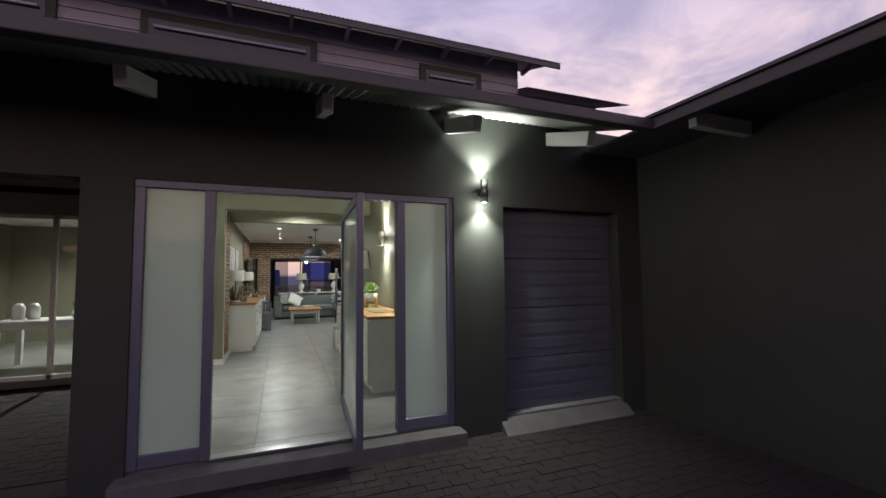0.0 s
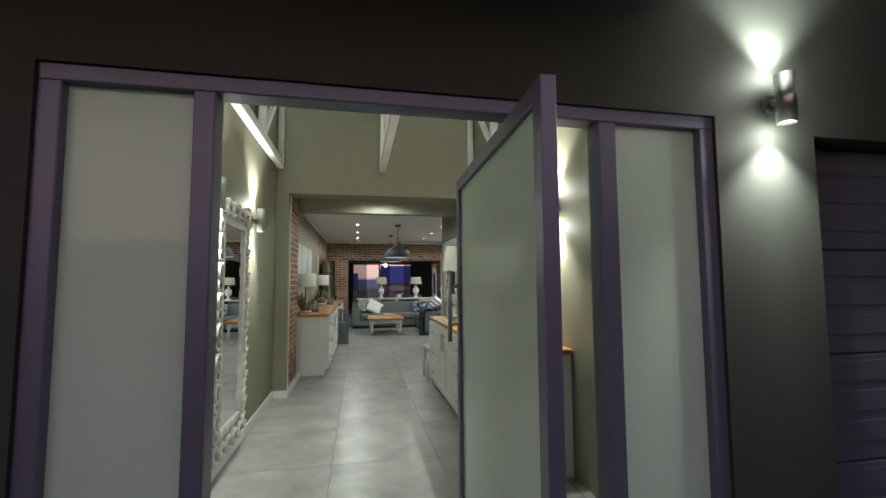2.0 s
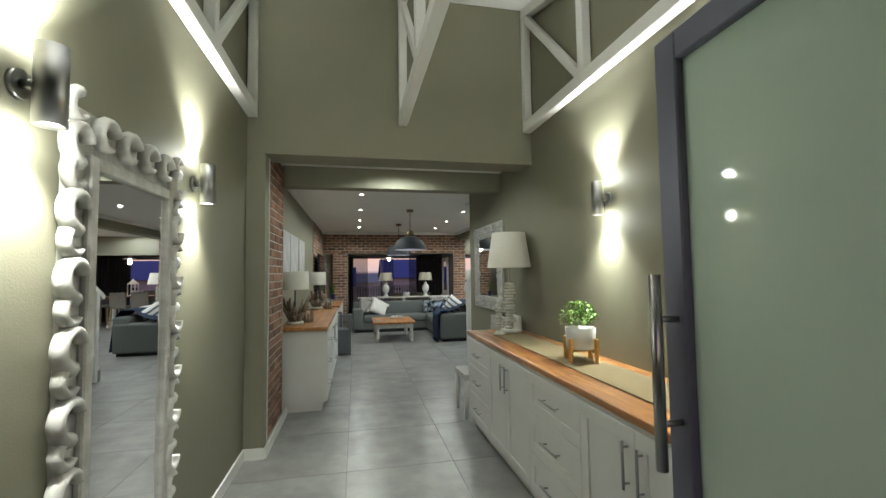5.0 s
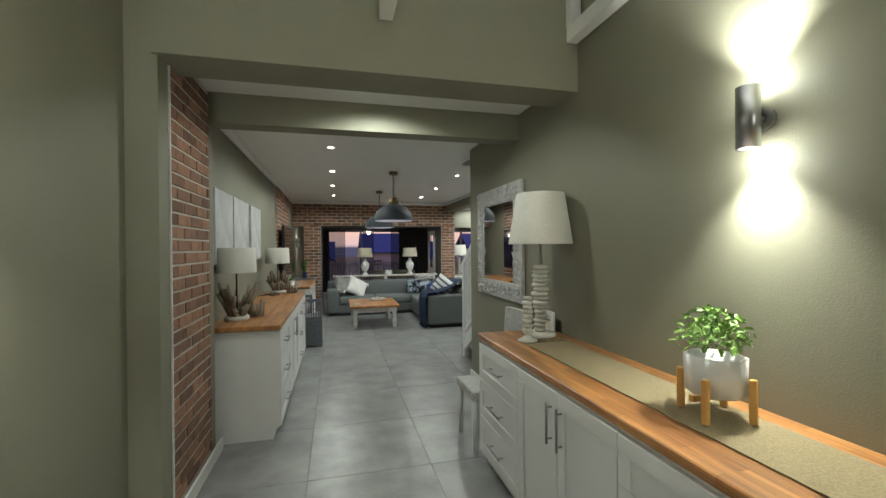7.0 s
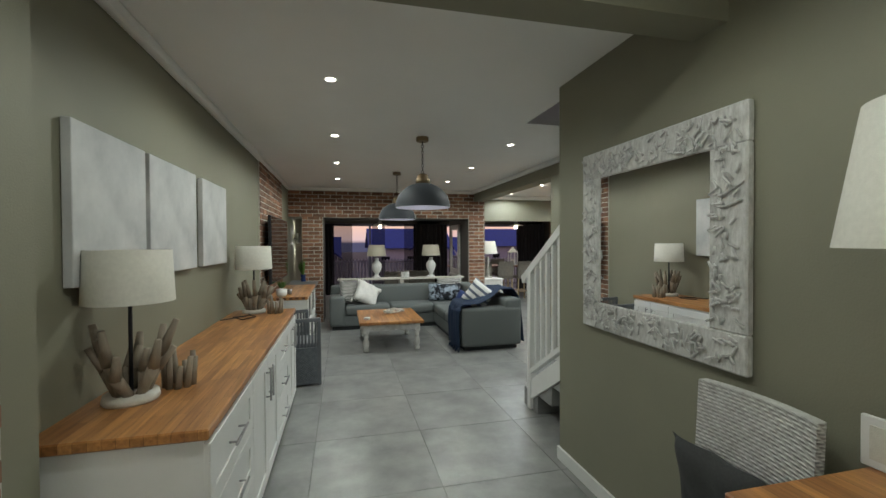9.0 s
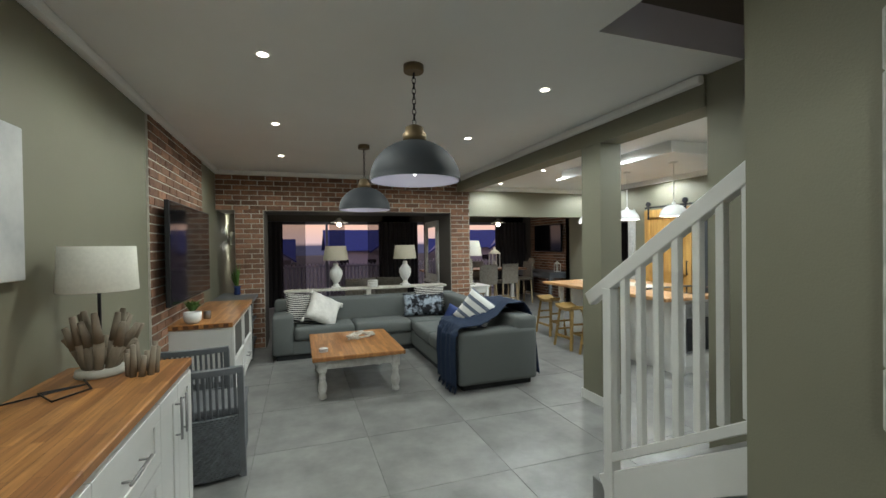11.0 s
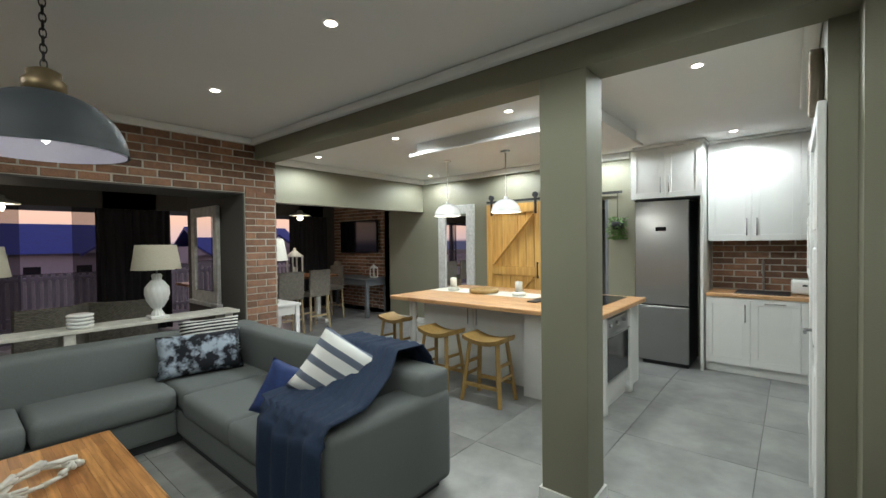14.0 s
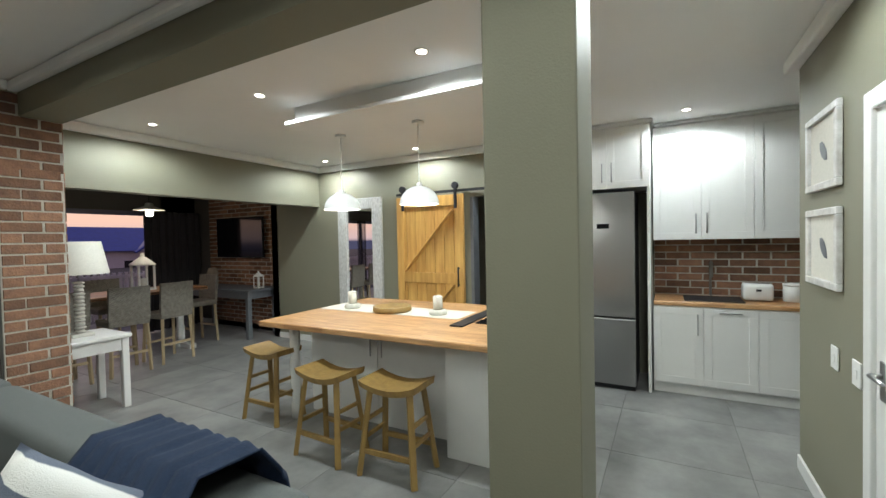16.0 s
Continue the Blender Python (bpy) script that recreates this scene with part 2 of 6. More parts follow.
def beam(bm, a, b, w, h):
    """A squared timber from a to b, w across and h deep."""
    a, b = Vector(a), Vector(b)
    m = Matrix.Translation(a) @ (b - a).to_track_quat("X", "Z").to_matrix().to_4x4()
    return box(bm, 0, (b - a).length, -w / 2, w / 2, -h / 2, h / 2, 0.004, m)


def mesh_of(bm, name, mat, smooth=False):
    bmesh.ops.recalc_face_normals(bm, faces=bm.faces)
    me = bpy.data.meshes.new(name)
    if smooth:
        for f in bm.faces:
            f.smooth = True
    bm.to_mesh(me)
    bm.free()
    me.materials.append(mat)
    return me


def part(name, bm, mat, parent=None, label="", smooth=False):
    ob = new(name, mesh_of(bm, name, mat, smooth))
    ob.parent = parent
    if label:
        ob["label"] = label
    return ob


def thing(name, label, category, at=(0, 0, 0), turn=0.0, group=""):
    ob = new(name)
    ob.empty_display_size = 0.1
    ob.matrix_world = pose(*at, 0, 0, turn)
    return tagged(ob, label, category, group)


def setting(name, bm, mat, label, category):
    return tagged(part(name, bm, mat), label, category, kind="structure")


# ---- structure ----
CEIL = 2.735
HALL_R, HALL_L, FRONT = 1.605, -1.03, 3.02
# the courtyard side is drawn up at a slightly smaller size and set to scale here
OUTSIDE = Matrix.Translation((0.114, -0.679, 0.02)) @ Matrix.Scale(1.07, 4)
setting("floor", boxes((-1.3, 7.6, 3.05, 20.4, -0.10, -0.006), (-6.0, -1.3, 7.0, 13.0, -0.10, -0.006)), GROUT, "grey large-format tiled floor with thin dark grout", "floor")
setting("ground", boxes((-60, 60, -40, 90, -0.45, -0.16)), PAVER, "dark paved courtyard ground at dusk", "ground")
# entrance front
FY = (FRONT, FRONT + 0.22)
setting("wall_front", boxes((-1.38, -1.045, *FY, -0.16, 3.08), (-1.045, 1.62, *FY, 2.21, 3.08), (1.62, 2.18, *FY, -0.16, 3.08),
                            (2.18, 3.715, *FY, 2.15, 3.08), (3.715, 4.28, *FY, -0.16, 3.08), (-8, -1.38, *FY, 2.195, 3.08),
                            (-8, -4.6, *FY, -0.16, 2.195)), CHARCOAL, "charcoal-painted rendered front wall", "wall")
setting("wall_wing", boxes((4.05, 4.28, -8, FRONT, -0.16, 3.08)), CHARCOAL, "charcoal-painted side wing wall", "wall")
setting("wall_courtyard", boxes((-8, 4.28, -8.2, -8, -0.16, 2.6), (-8.2, -8, -8, 3.2, -0.16, 2.6)), CHARCOAL, "plain dark courtyard wall", "wall")
# hall
def prism(bm, x0, x1, pts):
    """A profile in y and z, carried from x0 to x1."""
    a = [bm.verts.new((x0, y, z)) for y, z in pts]
    b = [bm.verts.new((x1, y, z)) for y, z in pts]
    bm.faces.new(a)
    bm.faces.new(b[::-1])
    for i in range(len(pts)):
        j = (i + 1) % len(pts)
        bm.faces.new((a[j], a[i], b[i], b[j]))
    return bm


def roof_z(y):
    return 2.99 + 0.31 * (y - 3.24)


SIDE = [(3.24, 0), (7.10, 0), (7.10, 4.18), (3.24, 2.99)]
setting("wall_hall_left", prism(boxes((-1.30, -0.90, 7.10, 8.20, 0, 4.18), (-0.90, -0.875, 7.10, 7.24, 0, 2.598),
                                (-1.2, -1.0, 8.20, 20.2, 0, 2.95)), -1.30, HALL_L, SIDE), OLIVE, "olive-grey painted plaster wall", "wall")
setting("wall_hall_right", prism(boxes((HALL_R, 1.72, 7.10, 7.9, 0, 4.18), (HALL_R, 1.72, 7.9, 9.40, 0, 5.2)), HALL_R, 1.72, SIDE), OLIVE, "olive-grey painted plaster wall", "wall")
setting("wall_hall_header", boxes((-0.90, HALL_R, 7.08, 7.40, 2.60, 4.18)), OLIVE, "olive-grey header above the wide opening", "wall")
setting("ceiling_beam", boxes((-0.90, HALL_R, 8.02, 8.20, 2.51, 2.90)), OLIVE, "olive-grey boxed ceiling beam", "beam")
setting("ceiling_hall", prism(bmesh.new(), -1.3, 1.72, [(3.24, 2.99), (7.10, 4.18), (7.44, 4.18), (7.44, 4.27), (7.1, 4.27), (3.24, 3.09)]), WHITE_CEIL, "white sloping high hall ceiling", "ceiling")
setting("ceiling_passage", boxes((-0.90, HALL_R, 7.40, 8.02, CEIL, 2.90)), WHITE_CEIL, "white passage ceiling", "ceiling")
setting("ceiling_living", boxes((-1.2, 1.76, 8.20, 15.9, CEIL, 2.95), (1.76, 3.0, 10.31, 15.9, CEIL, 2.95)), WHITE_CEIL, "white flat living room ceiling", "ceiling")
setting("ceiling_kitchen", boxes((3.0, 7.6, 8.9, 16.4, CEIL, 2.95)), WHITE_CEIL, "white flat kitchen ceiling", "ceiling")
setting("wall_stair", boxes((2.90, 3.10, 7.9, 10.57, 0, 5.2), (1.72, 2.90, 7.9, 8.02, 0, 5.2), (1.72, 2.90, 10.31, 10.43, 2.95, 5.2)), OLIVE, "olive-grey stairwell wall", "wall")
setting("ceiling_stairwell", boxes((1.6, 3.1, 7.9, 10.43, 5.2, 5.3)), WHITE_CEIL, "stairwell ceiling in shade", "ceiling")
setting("wall_kitchen", boxes((3.10, 5.26, 10.45, 10.666, 0, CEIL), (5.10, 5.26, 8.9, 10.45, 0, CEIL), (5.26, 7.6, 8.9, 9.05, 0, CEIL), (6.98, 7.6, 9.05, 12.40, 0, CEIL)), OLIVE, "olive-grey kitchen wall", "wall")
setting("wall_scullery", boxes((6.55, 7.6, 12.40, 12.45, 0, CEIL), (6.55, 6.70, 12.45, 12.75, 0, CEIL), (6.55, 6.70, 12.75, 13.65, 2.12, CEIL),
                               (6.55, 6.70, 13.65, 17.35, 0, CEIL), (8.2, 8.3, 12.0, 14.5, 0, CEIL), (6.7, 8.3, 14.4, 14.5, 0, CEIL)), OLIVE, "olive-grey wall with a doorway", "wall")
setting("ceiling_scullery", boxes((6.6, 8.3, 12.3, 14.5, CEIL + 0.003, 2.9)), WHITE_CEIL, "ceiling beyond the doorway", "ceiling")
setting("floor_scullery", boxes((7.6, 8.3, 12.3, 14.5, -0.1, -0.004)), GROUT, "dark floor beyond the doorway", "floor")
setting("beam_living", boxes((2.88, 3.12, 10.57, 15.43, 2.51, CEIL)), OLIVE, "olive-grey beam between living room and kitchen", "beam")
setting("column", boxes((2.88, 3.125, 11.65, 11.93, 0, 2.51), bevel=0.004), OLIVE, "square olive-grey column", "column")
setting("wall_dining_header", boxes((3.12, 6.55, 16.24, 16.40, 2.13, CEIL)), OLIVE, "olive-grey header above the dining opening", "wall")
setting("wall_brick_core", boxes((-1.0, 3.12, 15.44, 16.15, 2.13, CEIL), (-0.74, -0.335, 15.44, 16.15, 0, 2.13), (2.76, 3.12, 15.44, 16.15, 0, 2.13)), MORTAR, "mortar bed of the brick-clad opening", "wall")
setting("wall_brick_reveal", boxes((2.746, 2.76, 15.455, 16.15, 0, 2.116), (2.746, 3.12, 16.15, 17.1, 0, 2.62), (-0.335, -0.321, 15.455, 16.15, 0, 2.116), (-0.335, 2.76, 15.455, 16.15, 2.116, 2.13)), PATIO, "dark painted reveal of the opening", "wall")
# patio room
setting("wall_patio", boxes((6.85, 7.0, 17.35, 20.2, 0, 2.75), (6.55, 7.0, 17.2, 17.35, 0, 2.75), (2.4, 3.2, 20.0, 20.2, 0, 2.75), (-1.2, -0.6, 20.0, 20.2, 0, 2.75),
                            (-1.2, 7.0, 20.0, 20.2, 2.22, 2.75), (6.2, 7.0, 20.0, 20.2, 0, 2.75)), PATIO, "dark taupe patio room wall", "wall")
setting("ceiling_patio", boxes((-1.2, 3.12, 16.15, 20.2, 2.62, 2.75), (3.12, 7.0, 16.40, 20.2, 2.62, 2.75)), PATIO, "dark patio room ceiling", "ceiling")
# ---- roofs and the upper storey ----
def tin(bm, x0, x1, pts, pitch=0.076, amp=0.012):
    """Corrugated sheet along x, on a line of (y, z) points."""
    n = int((x1 - x0) / pitch * 4)
    rows = []
    for y, z in pts:
        rows.append([bm.verts.new((x0 + (x1 - x0) * i / n, y, z + amp * math.sin(i * math.pi / 2))) for i in range(n + 1)])
    for a, b in zip(rows, rows[1:]):
        for i in range(n):
            bm.faces.new((a[i], a[i + 1], b[i + 1], b[i]))
    return bm


roof = thing("porch_roof", "dark corrugated tin roof with white rafter ends and dark gutter", "roof", (0, 2.55, 2.58))
roof.matrix_world = OUTSIDE
part("sheet", tin(bmesh.new(), -8, 2.95, [(2.52, 2.60), (5.0, 3.33), (7.8, 4.16)]), ROOFTIN, roof, "corrugated metal sheet")
part("underside", tin(bmesh.new(), -3.4, 2.9, [(2.56, 2.595), (3.46, 2.86)]), TIN_UNDER, roof, "bare galvanised underside")
part("gutter", boxes((-8, 2.89, 2.44, 2.54, 2.53, 2.62), bevel=0.01), material("dark_gutter", (0.05, 0.047, 0.055), 0.5), roof, "dark folded gutter")
for x in (-3.3, -2.15, -1.0, 0.20, 1.36, 2.49):
    part("rafter", beam(bmesh.new(), (x, 2.83, 2.535), (x, 3.52, 2.74), 0.075, 0.13), WHITE, roof, "white painted rafter end")
wing = thing("wing_roof", "dark roof edge of the side wing with gutter", "roof")
wing.matrix_world = OUTSIDE
part("sheet", boxes((2.77, 6.0, -8, 2.5, 2.625, 2.65), (2.95, 6.0, 2.5, 3.60, 2.625, 2.65)), ROOFTIN, wing)
part("gutter", boxes((2.79, 2.90, -8, 2.44, 2.53, 2.62), bevel=0.01), bpy.data.materials["dark_gutter"], wing)
for y in (2.2, 0.9, -0.4):
    part("rafter", boxes((3.0, 3.67, y, y + 0.07, 2.50, 2.62)), WHITE, wing, "white painted rafter end")

house = thing("upper_storey", "lavender-grey clapboard upper storey with dark windows", "house")
house.matrix_world = OUTSIDE
part("wall", boxes((-8, 4.9, 7.95, 8.6, 4.0, 6.15)), CLAPBOARD, house, "clapboard wall")
for k in range(11):
    part("board", prism(bmesh.new(), -8, 4.92, [(7.95, 4.1 + 0.19 * k), (7.92, 4.1 + 0.19 * k), (7.94, 4.285 + 0.19 * k), (7.95, 4.285 + 0.19 * k)]), CLAPBOARD, house)
DARKPANE = material("unlit_window_glass", (0.012, 0.012, 0.018), 0.08, vary=0, bump=0)
for x0, x1, z1 in ((2.55, 3.95, 5.72), (-2.3, 0.5, 5.76), (-6.5, -3.4, 5.76)):
    w = part("window", boxes((x0, x1, 7.86, 7.95, 4.3, z1)), CHARCOAL, house, "dark-framed window")
    part("pane", boxes((x0 + 0.12, x1 - 0.12, 7.85, 7.862, 4.4, z1 - 0.12)), DARKPANE, w)
    part("sill", boxes((x0 + 0.2, x1 - 0.2, 7.80, 7.87, z1 - 0.28, z1 - 0.24)), CLAPBOARD, w)
part("roof", tin(bmesh.new(), -8, 5.7, [(7.35, 6.02), (9.0, 6.6)]), ROOFTIN, house, "corrugated roof")
part("fascia", boxes((-8, 5.68, 7.37, 7.41, 5.90, 6.01)), ROOFTIN, house)
for k in range(12):
    part("rafter", boxes((-6 + k * 1.0, -5.93 + k * 1.0, 7.42, 7.94, 5.90, 5.98)), CLAPBOARD, house)
part("lower_roof", tin(bmesh.new(), 4.9, 7.8, [(7.5, 5.42), (9.0, 5.9)]), ROOFTIN, house)
part("lower_wall", boxes((4.9, 7.2, 8.0, 8.6, 4.0, 5.5)), CLAPBOARD, house)

# ---- entrance ----
ent = thing("entrance_frame", "bronze aluminium door frame with frosted glass sidelights", "door frame", (0, 3.045, 0))
def ebox(*s, bevel=0.004):
    return boxes((s[0], s[1], s[2] - 3.5, s[3] - 3.5, s[4], s[5]), bevel=bevel)
for x0, x1 in ((-1.045, -0.975), (-0.563, -0.492), (1.04, 1.121), (1.549, 1.62)):
    part("post", ebox(x0, x1, 3.49, 3.59, 0.0, 2.15), ALU, ent)
part("head", ebox(-1.045, 1.62, 3.49, 3.59, 2.15, 2.21), ALU, ent)
for x0, x1 in ((-0.975, -0.563), (1.121, 1.549)):
    part("bottom_rail", ebox(x0, x1, 3.50, 3.58, 0.0, 0.10), ALU, ent)
    part("sidelight", ebox(x0, x1, 3.53, 3.542, 0.10, 2.15, bevel=0), FROST, ent, "frosted glass pane")
part("threshold", ebox(-0.492, 1.04, 3.49, 3.60, -0.02, 0.006), STEEL, ent, "metal threshold strip")
setting("door_step", boxes((-1.1, 1.66, 2.84, 3.05, -0.16, -0.025), bevel=0.01), CONCRETE, "low concrete door step", "step")

leaf = thing("pivot_door", "open pivot door with bronze aluminium frame and frosted glass", "door", (0.665, 3.43, 0), -2.8)
L0, L1 = -0.765, 0.765
for y0, y1 in ((L0, L0 + 0.075), (L1 - 0.075, L1)):
    part("stile", boxes((-0.028, 0.028, y0, y1, 0.012, 2.14), bevel=0.004), ALU, leaf)
for z0, z1 in ((0.012, 0.10), (2.065, 2.14)):
    part("rail", boxes((-0.028, 0.028, L0 + 0.075, L1 - 0.075, z0, z1), bevel=0.004), ALU, leaf)
part("pane", boxes((-0.006, 0.006, L0 + 0.07, L1 - 0.07, 0.095, 2.07)), FROST, leaf, "frosted glass pane")
h = bmesh.new()
rod(h, (-0.085, L1 - 0.045, 1.06), (-0.085, L1 - 0.045, 1.53), 0.014)
for z in (1.17, 1.42):
    rod(h, (-0.085, L1 - 0.045, z), (-0.028, L1 - 0.045, z), 0.009)
part("pull_handle", h, STEEL, leaf, "long brushed steel pull handle", smooth=True)
part("lock", boxes((-0.036, -0.028, L1 - 0.06, L1 - 0.025, 0.70, 0.80), bevel=0.003), STEEL, leaf)

gar = thing("garage_door", "grey sectional garage door with ribbed panels", "garage door", (2.947, 3.19, 0))
gar.scale = (1.022, 1, 1.075)
for k in range(4):
    p = part("panel", boxes((-0.75, 0.75, -0.02, 0.02, 0.0 + 0.5 * k, 0.494 + 0.5 * k), bevel=0.006), GARAGE, gar)
    for j in range(3):
        part("rib", boxes((-0.74, 0.74, -0.026, -0.02, 0.09 + 0.14 * j + 0.5 * k, 0.185 + 0.14 * j + 0.5 * k), bevel=0.002), GARAGE, p)
# unseen sheet, added to stop light coming through the panel seams
part("seam_light_block", boxes((-0.75, 0.75, 0.021, 0.035, 0.0, 2.0)), GARAGE, gar)
setting("ramp", prism(bmesh.new(), 2.12, 3.75, [(2.88, -0.165), (3.21, -0.165), (3.21, 0.0), (3.05, -0.02)]), CONCRETE, "sloping concrete ramp at the garage", "ramp")


# ---- lamps ----
def sconce(x, y, z, nx, ny, watts, tone="brushed steel up-and-down wall light casting two pools"):
    t = thing("wall_light", tone, "wall light", (x, y, z), group="up-and-down wall lights")
    cx, cy = 0.085 * nx, 0.085 * ny
    b = bmesh.new()
    lathe(b, [(0.034, -0.115), (0.040, -0.115), (0.040, 0.115), (0.034, 0.115), (0.034, 0.09), (0.0, 0.09)], (cx, cy, 0))
    part("tube", b, STEEL, t, smooth=False)
    b = bmesh.new()
    rod(b, (0.002 * nx, 0.002 * ny, 0), (0.016 * nx, 0.016 * ny, 0), 0.042, seg=24)
    rod(b, (0.016 * nx, 0.016 * ny, 0), (cx * 0.6, cy * 0.6, 0), 0.016)
    part("wall_plate", b, STEEL, t)
    for d in (1, -1):
        part("bulb", lathe(bmesh.new(), [(0.033, 0.100 * d), (0.033, 0.104 * d)], (cx, cy, 0)), BULB, t)
        lamp("wall_light_beam", "SPOT", (x + cx, y + cy, z + 0.118 * d), watts, target=(x + cx * 0.5, y + cy * 0.5, z + 2 * d), cone=104, blend=0.9, size=0.03)
        lamp("wall_light_spill", "POINT", (x + cx, y + cy, z + 0.15 * d), watts * 0.038, size=0.03)
    return t


sconce(1.92, FRONT, 2.28, 0, -1, 150)
sconce(HALL_L, 4.60, 2.08, 1, 0, SCONCE_W)
sconce(HALL_L, 5.88, 2.07, 1, 0, SCONCE_W)
sconce(HALL_R, 5.82, 2.04, -1, 0, SCONCE_W)
sconce(HALL_R, 4.55, 2.04, -1, 0, SCONCE_W)
sconce(-1.0, 16.55, 1.72, 1, 0, 25)


def downlight(x, y, CEIL=CEIL):
    t = thing("downlight", "small round recessed downlight, lit", "downlight", (x, y, CEIL), group="recessed downlights")
    b = bmesh.new()
    lathe(b, [(0.032, -0.004), (0.045, -0.006), (0.047, 0.0)], seg=20)
    part("ring", b, WHITE, t)
    part("led", lathe(bmesh.new(), [(0.031, -0.006), (0.031, -0.002)], seg=16), LED, t)
    lamp("downlight_beam", "SPOT", (x, y, CEIL - 0.012), DOWN_W * (1.45 if x > 3 else 1.0), (0.895, 0.985, 1.0) if x > 3 else (0.915, 0.985, 0.925), target=(x, y, 0), cone=166, blend=0.4, size=0.035)


downlight(0.36, 7.60)
for y in (9.6, 11.15, 12.67, 14.15):
    downlight(-0.02, y)
    if y > 10:
        downlight(1.957, y)
for x in (3.905, 6.175):
    for y in (15.73, 14.22, 12.75, 11.28):
        downlight(x, y)


def dome(t, r, h, rim_z, outer, inner, thick=0.008):
    b = bmesh.new()
    prof = [(r * math.cos(a), rim_z + h * math.sin(a)) for a in [i * math.pi / 2 / 14 for i in range(14)]] + [(0.03, rim_z + h)]
    lathe(b, [(r + 0.004, rim_z - 0.006)] + prof + [(0.001, rim_z + h)], seg=48)
    bmesh.ops.delete(b, geom=[f for f in b.faces if len(f.verts) > 4 and f.calc_center_median().z < rim_z], context="FACES")
    part("shade", b, outer, t)
    b = bmesh.new()
    lathe(b, [((r - thick) * q[0] / r if q[0] > 0.05 else q[0] * 0.9, q[1] - 0.006) for q in prof] + [(0.001, rim_z + h - 0.006)], seg=48)
    bmesh.ops.delete(b, geom=[f for f in b.faces if len(f.verts) > 4 and f.calc_center_median().z < rim_z + 0.02], context="FACES")
    part("lining", b, inner, t)


def big_pendant(x, y, rim):
    t = thing("pendant_lamp", "large slate-grey metal dome pendant on a chain", "pendant lamp", (x, y, CEIL), group="slate dome pendants")
    z = rim - CEIL
    dome(t, 0.296, 0.262, z, PENDANT, PEND_IN)
    part("collar", lathe(bmesh.new(), [(0.075, z + 0.25), (0.078, z + 0.30), (0.06, z + 0.32), (0.06, z + 0.345), (0.03, z + 0.36)]), material("aged_brass", (0.22, 0.16, 0.09), 0.45, metal=0.7), t, "aged brass collar")
    part("ceiling_cup", lathe(bmesh.new(), [(0.062, -0.045), (0.066, -0.04), (0.066, 0.0)]), bpy.data.materials["aged_brass"], t)
    b = bmesh.new()
    n = int((-(z + 0.36) - 0.045) / 0.034)
    for k in range(n):
        zc = z + 0.36 + 0.02 + k * 0.034
        m = pose(0, 0, zc, 90, 0, 90 * (k % 2)) @ Matrix.Diagonal((0.7, 1.25, 1, 1))
        vs = []
        for i in range(10):
            a = 2 * math.pi * i / 10
            for j in range(4):
                c = 2 * math.pi * j / 4
                vs.append(b.verts.new(m @ Vector(((0.017 + 0.004 * math.cos(c)) * math.cos(a), (0.017 + 0.004 * math.cos(c)) * math.sin(a), 0.004 * math.sin(c)))))
        for i in range(10):
            for j in range(4):
                b.faces.new((vs[i * 4 + j], vs[(i + 1) % 10 * 4 + j], vs[(i + 1) % 10 * 4 + (j + 1) % 4], vs[i * 4 + (j + 1) % 4]))
    part("chain", b, DARKMETAL, t)
    part("bulb", lathe(bmesh.new(), [(0.001, z + 0.03)] + [(0.042 * math.sin(a), z + 0.085 - 0.042 * math.cos(a)) for a in (0.5, 1, 1.5, 2, 2.5)] + [(0.02, z + 0.17), (0.02, z + 0.2)], seg=16), DIMBULB, t, "lit globe bulb", smooth=True)
    lamp("pendant_bulb_light", "POINT", (x, y, rim + 0.02), PEND_W, size=0.06)


big_pendant(0.895, 11.04, 1.986)
big_pendant(0.908, 13.31, 1.984)


def kitchen_pendant(x, y):
    t = thing("kitchen_pendant", "white enamel dome pendant hanging over the island", "pendant lamp", (x, y, 2.58), group="white island pendants")
    dome(t, 0.165, 0.15, -0.69, CERAMIC, CERAMIC)
    b = bmesh.new()
    rod(b, (0, 0, -0.55), (0, 0, -0.02), 0.004)
    lathe(b, [(0.022, -0.56), (0.022, -0.52), (0.006, -0.51)])
    lathe(b, [(0.05, -0.022), (0.05, 0.0)])
    part("flex", b, WHITE, t)
    part("bulb", lathe(bmesh.new(), [(0.001, -0.675), (0.03, -0.66), (0.03, -0.61), (0.012, -0.58)], seg=14), BULB, t)
    lamp("kitchen_pendant_light", "POINT", (x, y, 1.88), 8.0, size=0.05)


for y in (14.13, 13.28, 12.48):
    kitchen_pendant(4.71, y)
tray = thing("ceiling_tray", "white dropped ceiling panel with a projecting lip", "ceiling panel", (4.9, 13.3, 2.58))
part("panel", boxes((-0.64, 0.60, -1.2, 0.93, 0.03, 0.186)), WHITE_CEIL, tray)
part("lip", boxes((-0.70, 0.66, -1.26, 0.99, 0.0, 0.03), bevel=0.004), WHITE_CEIL, tray)

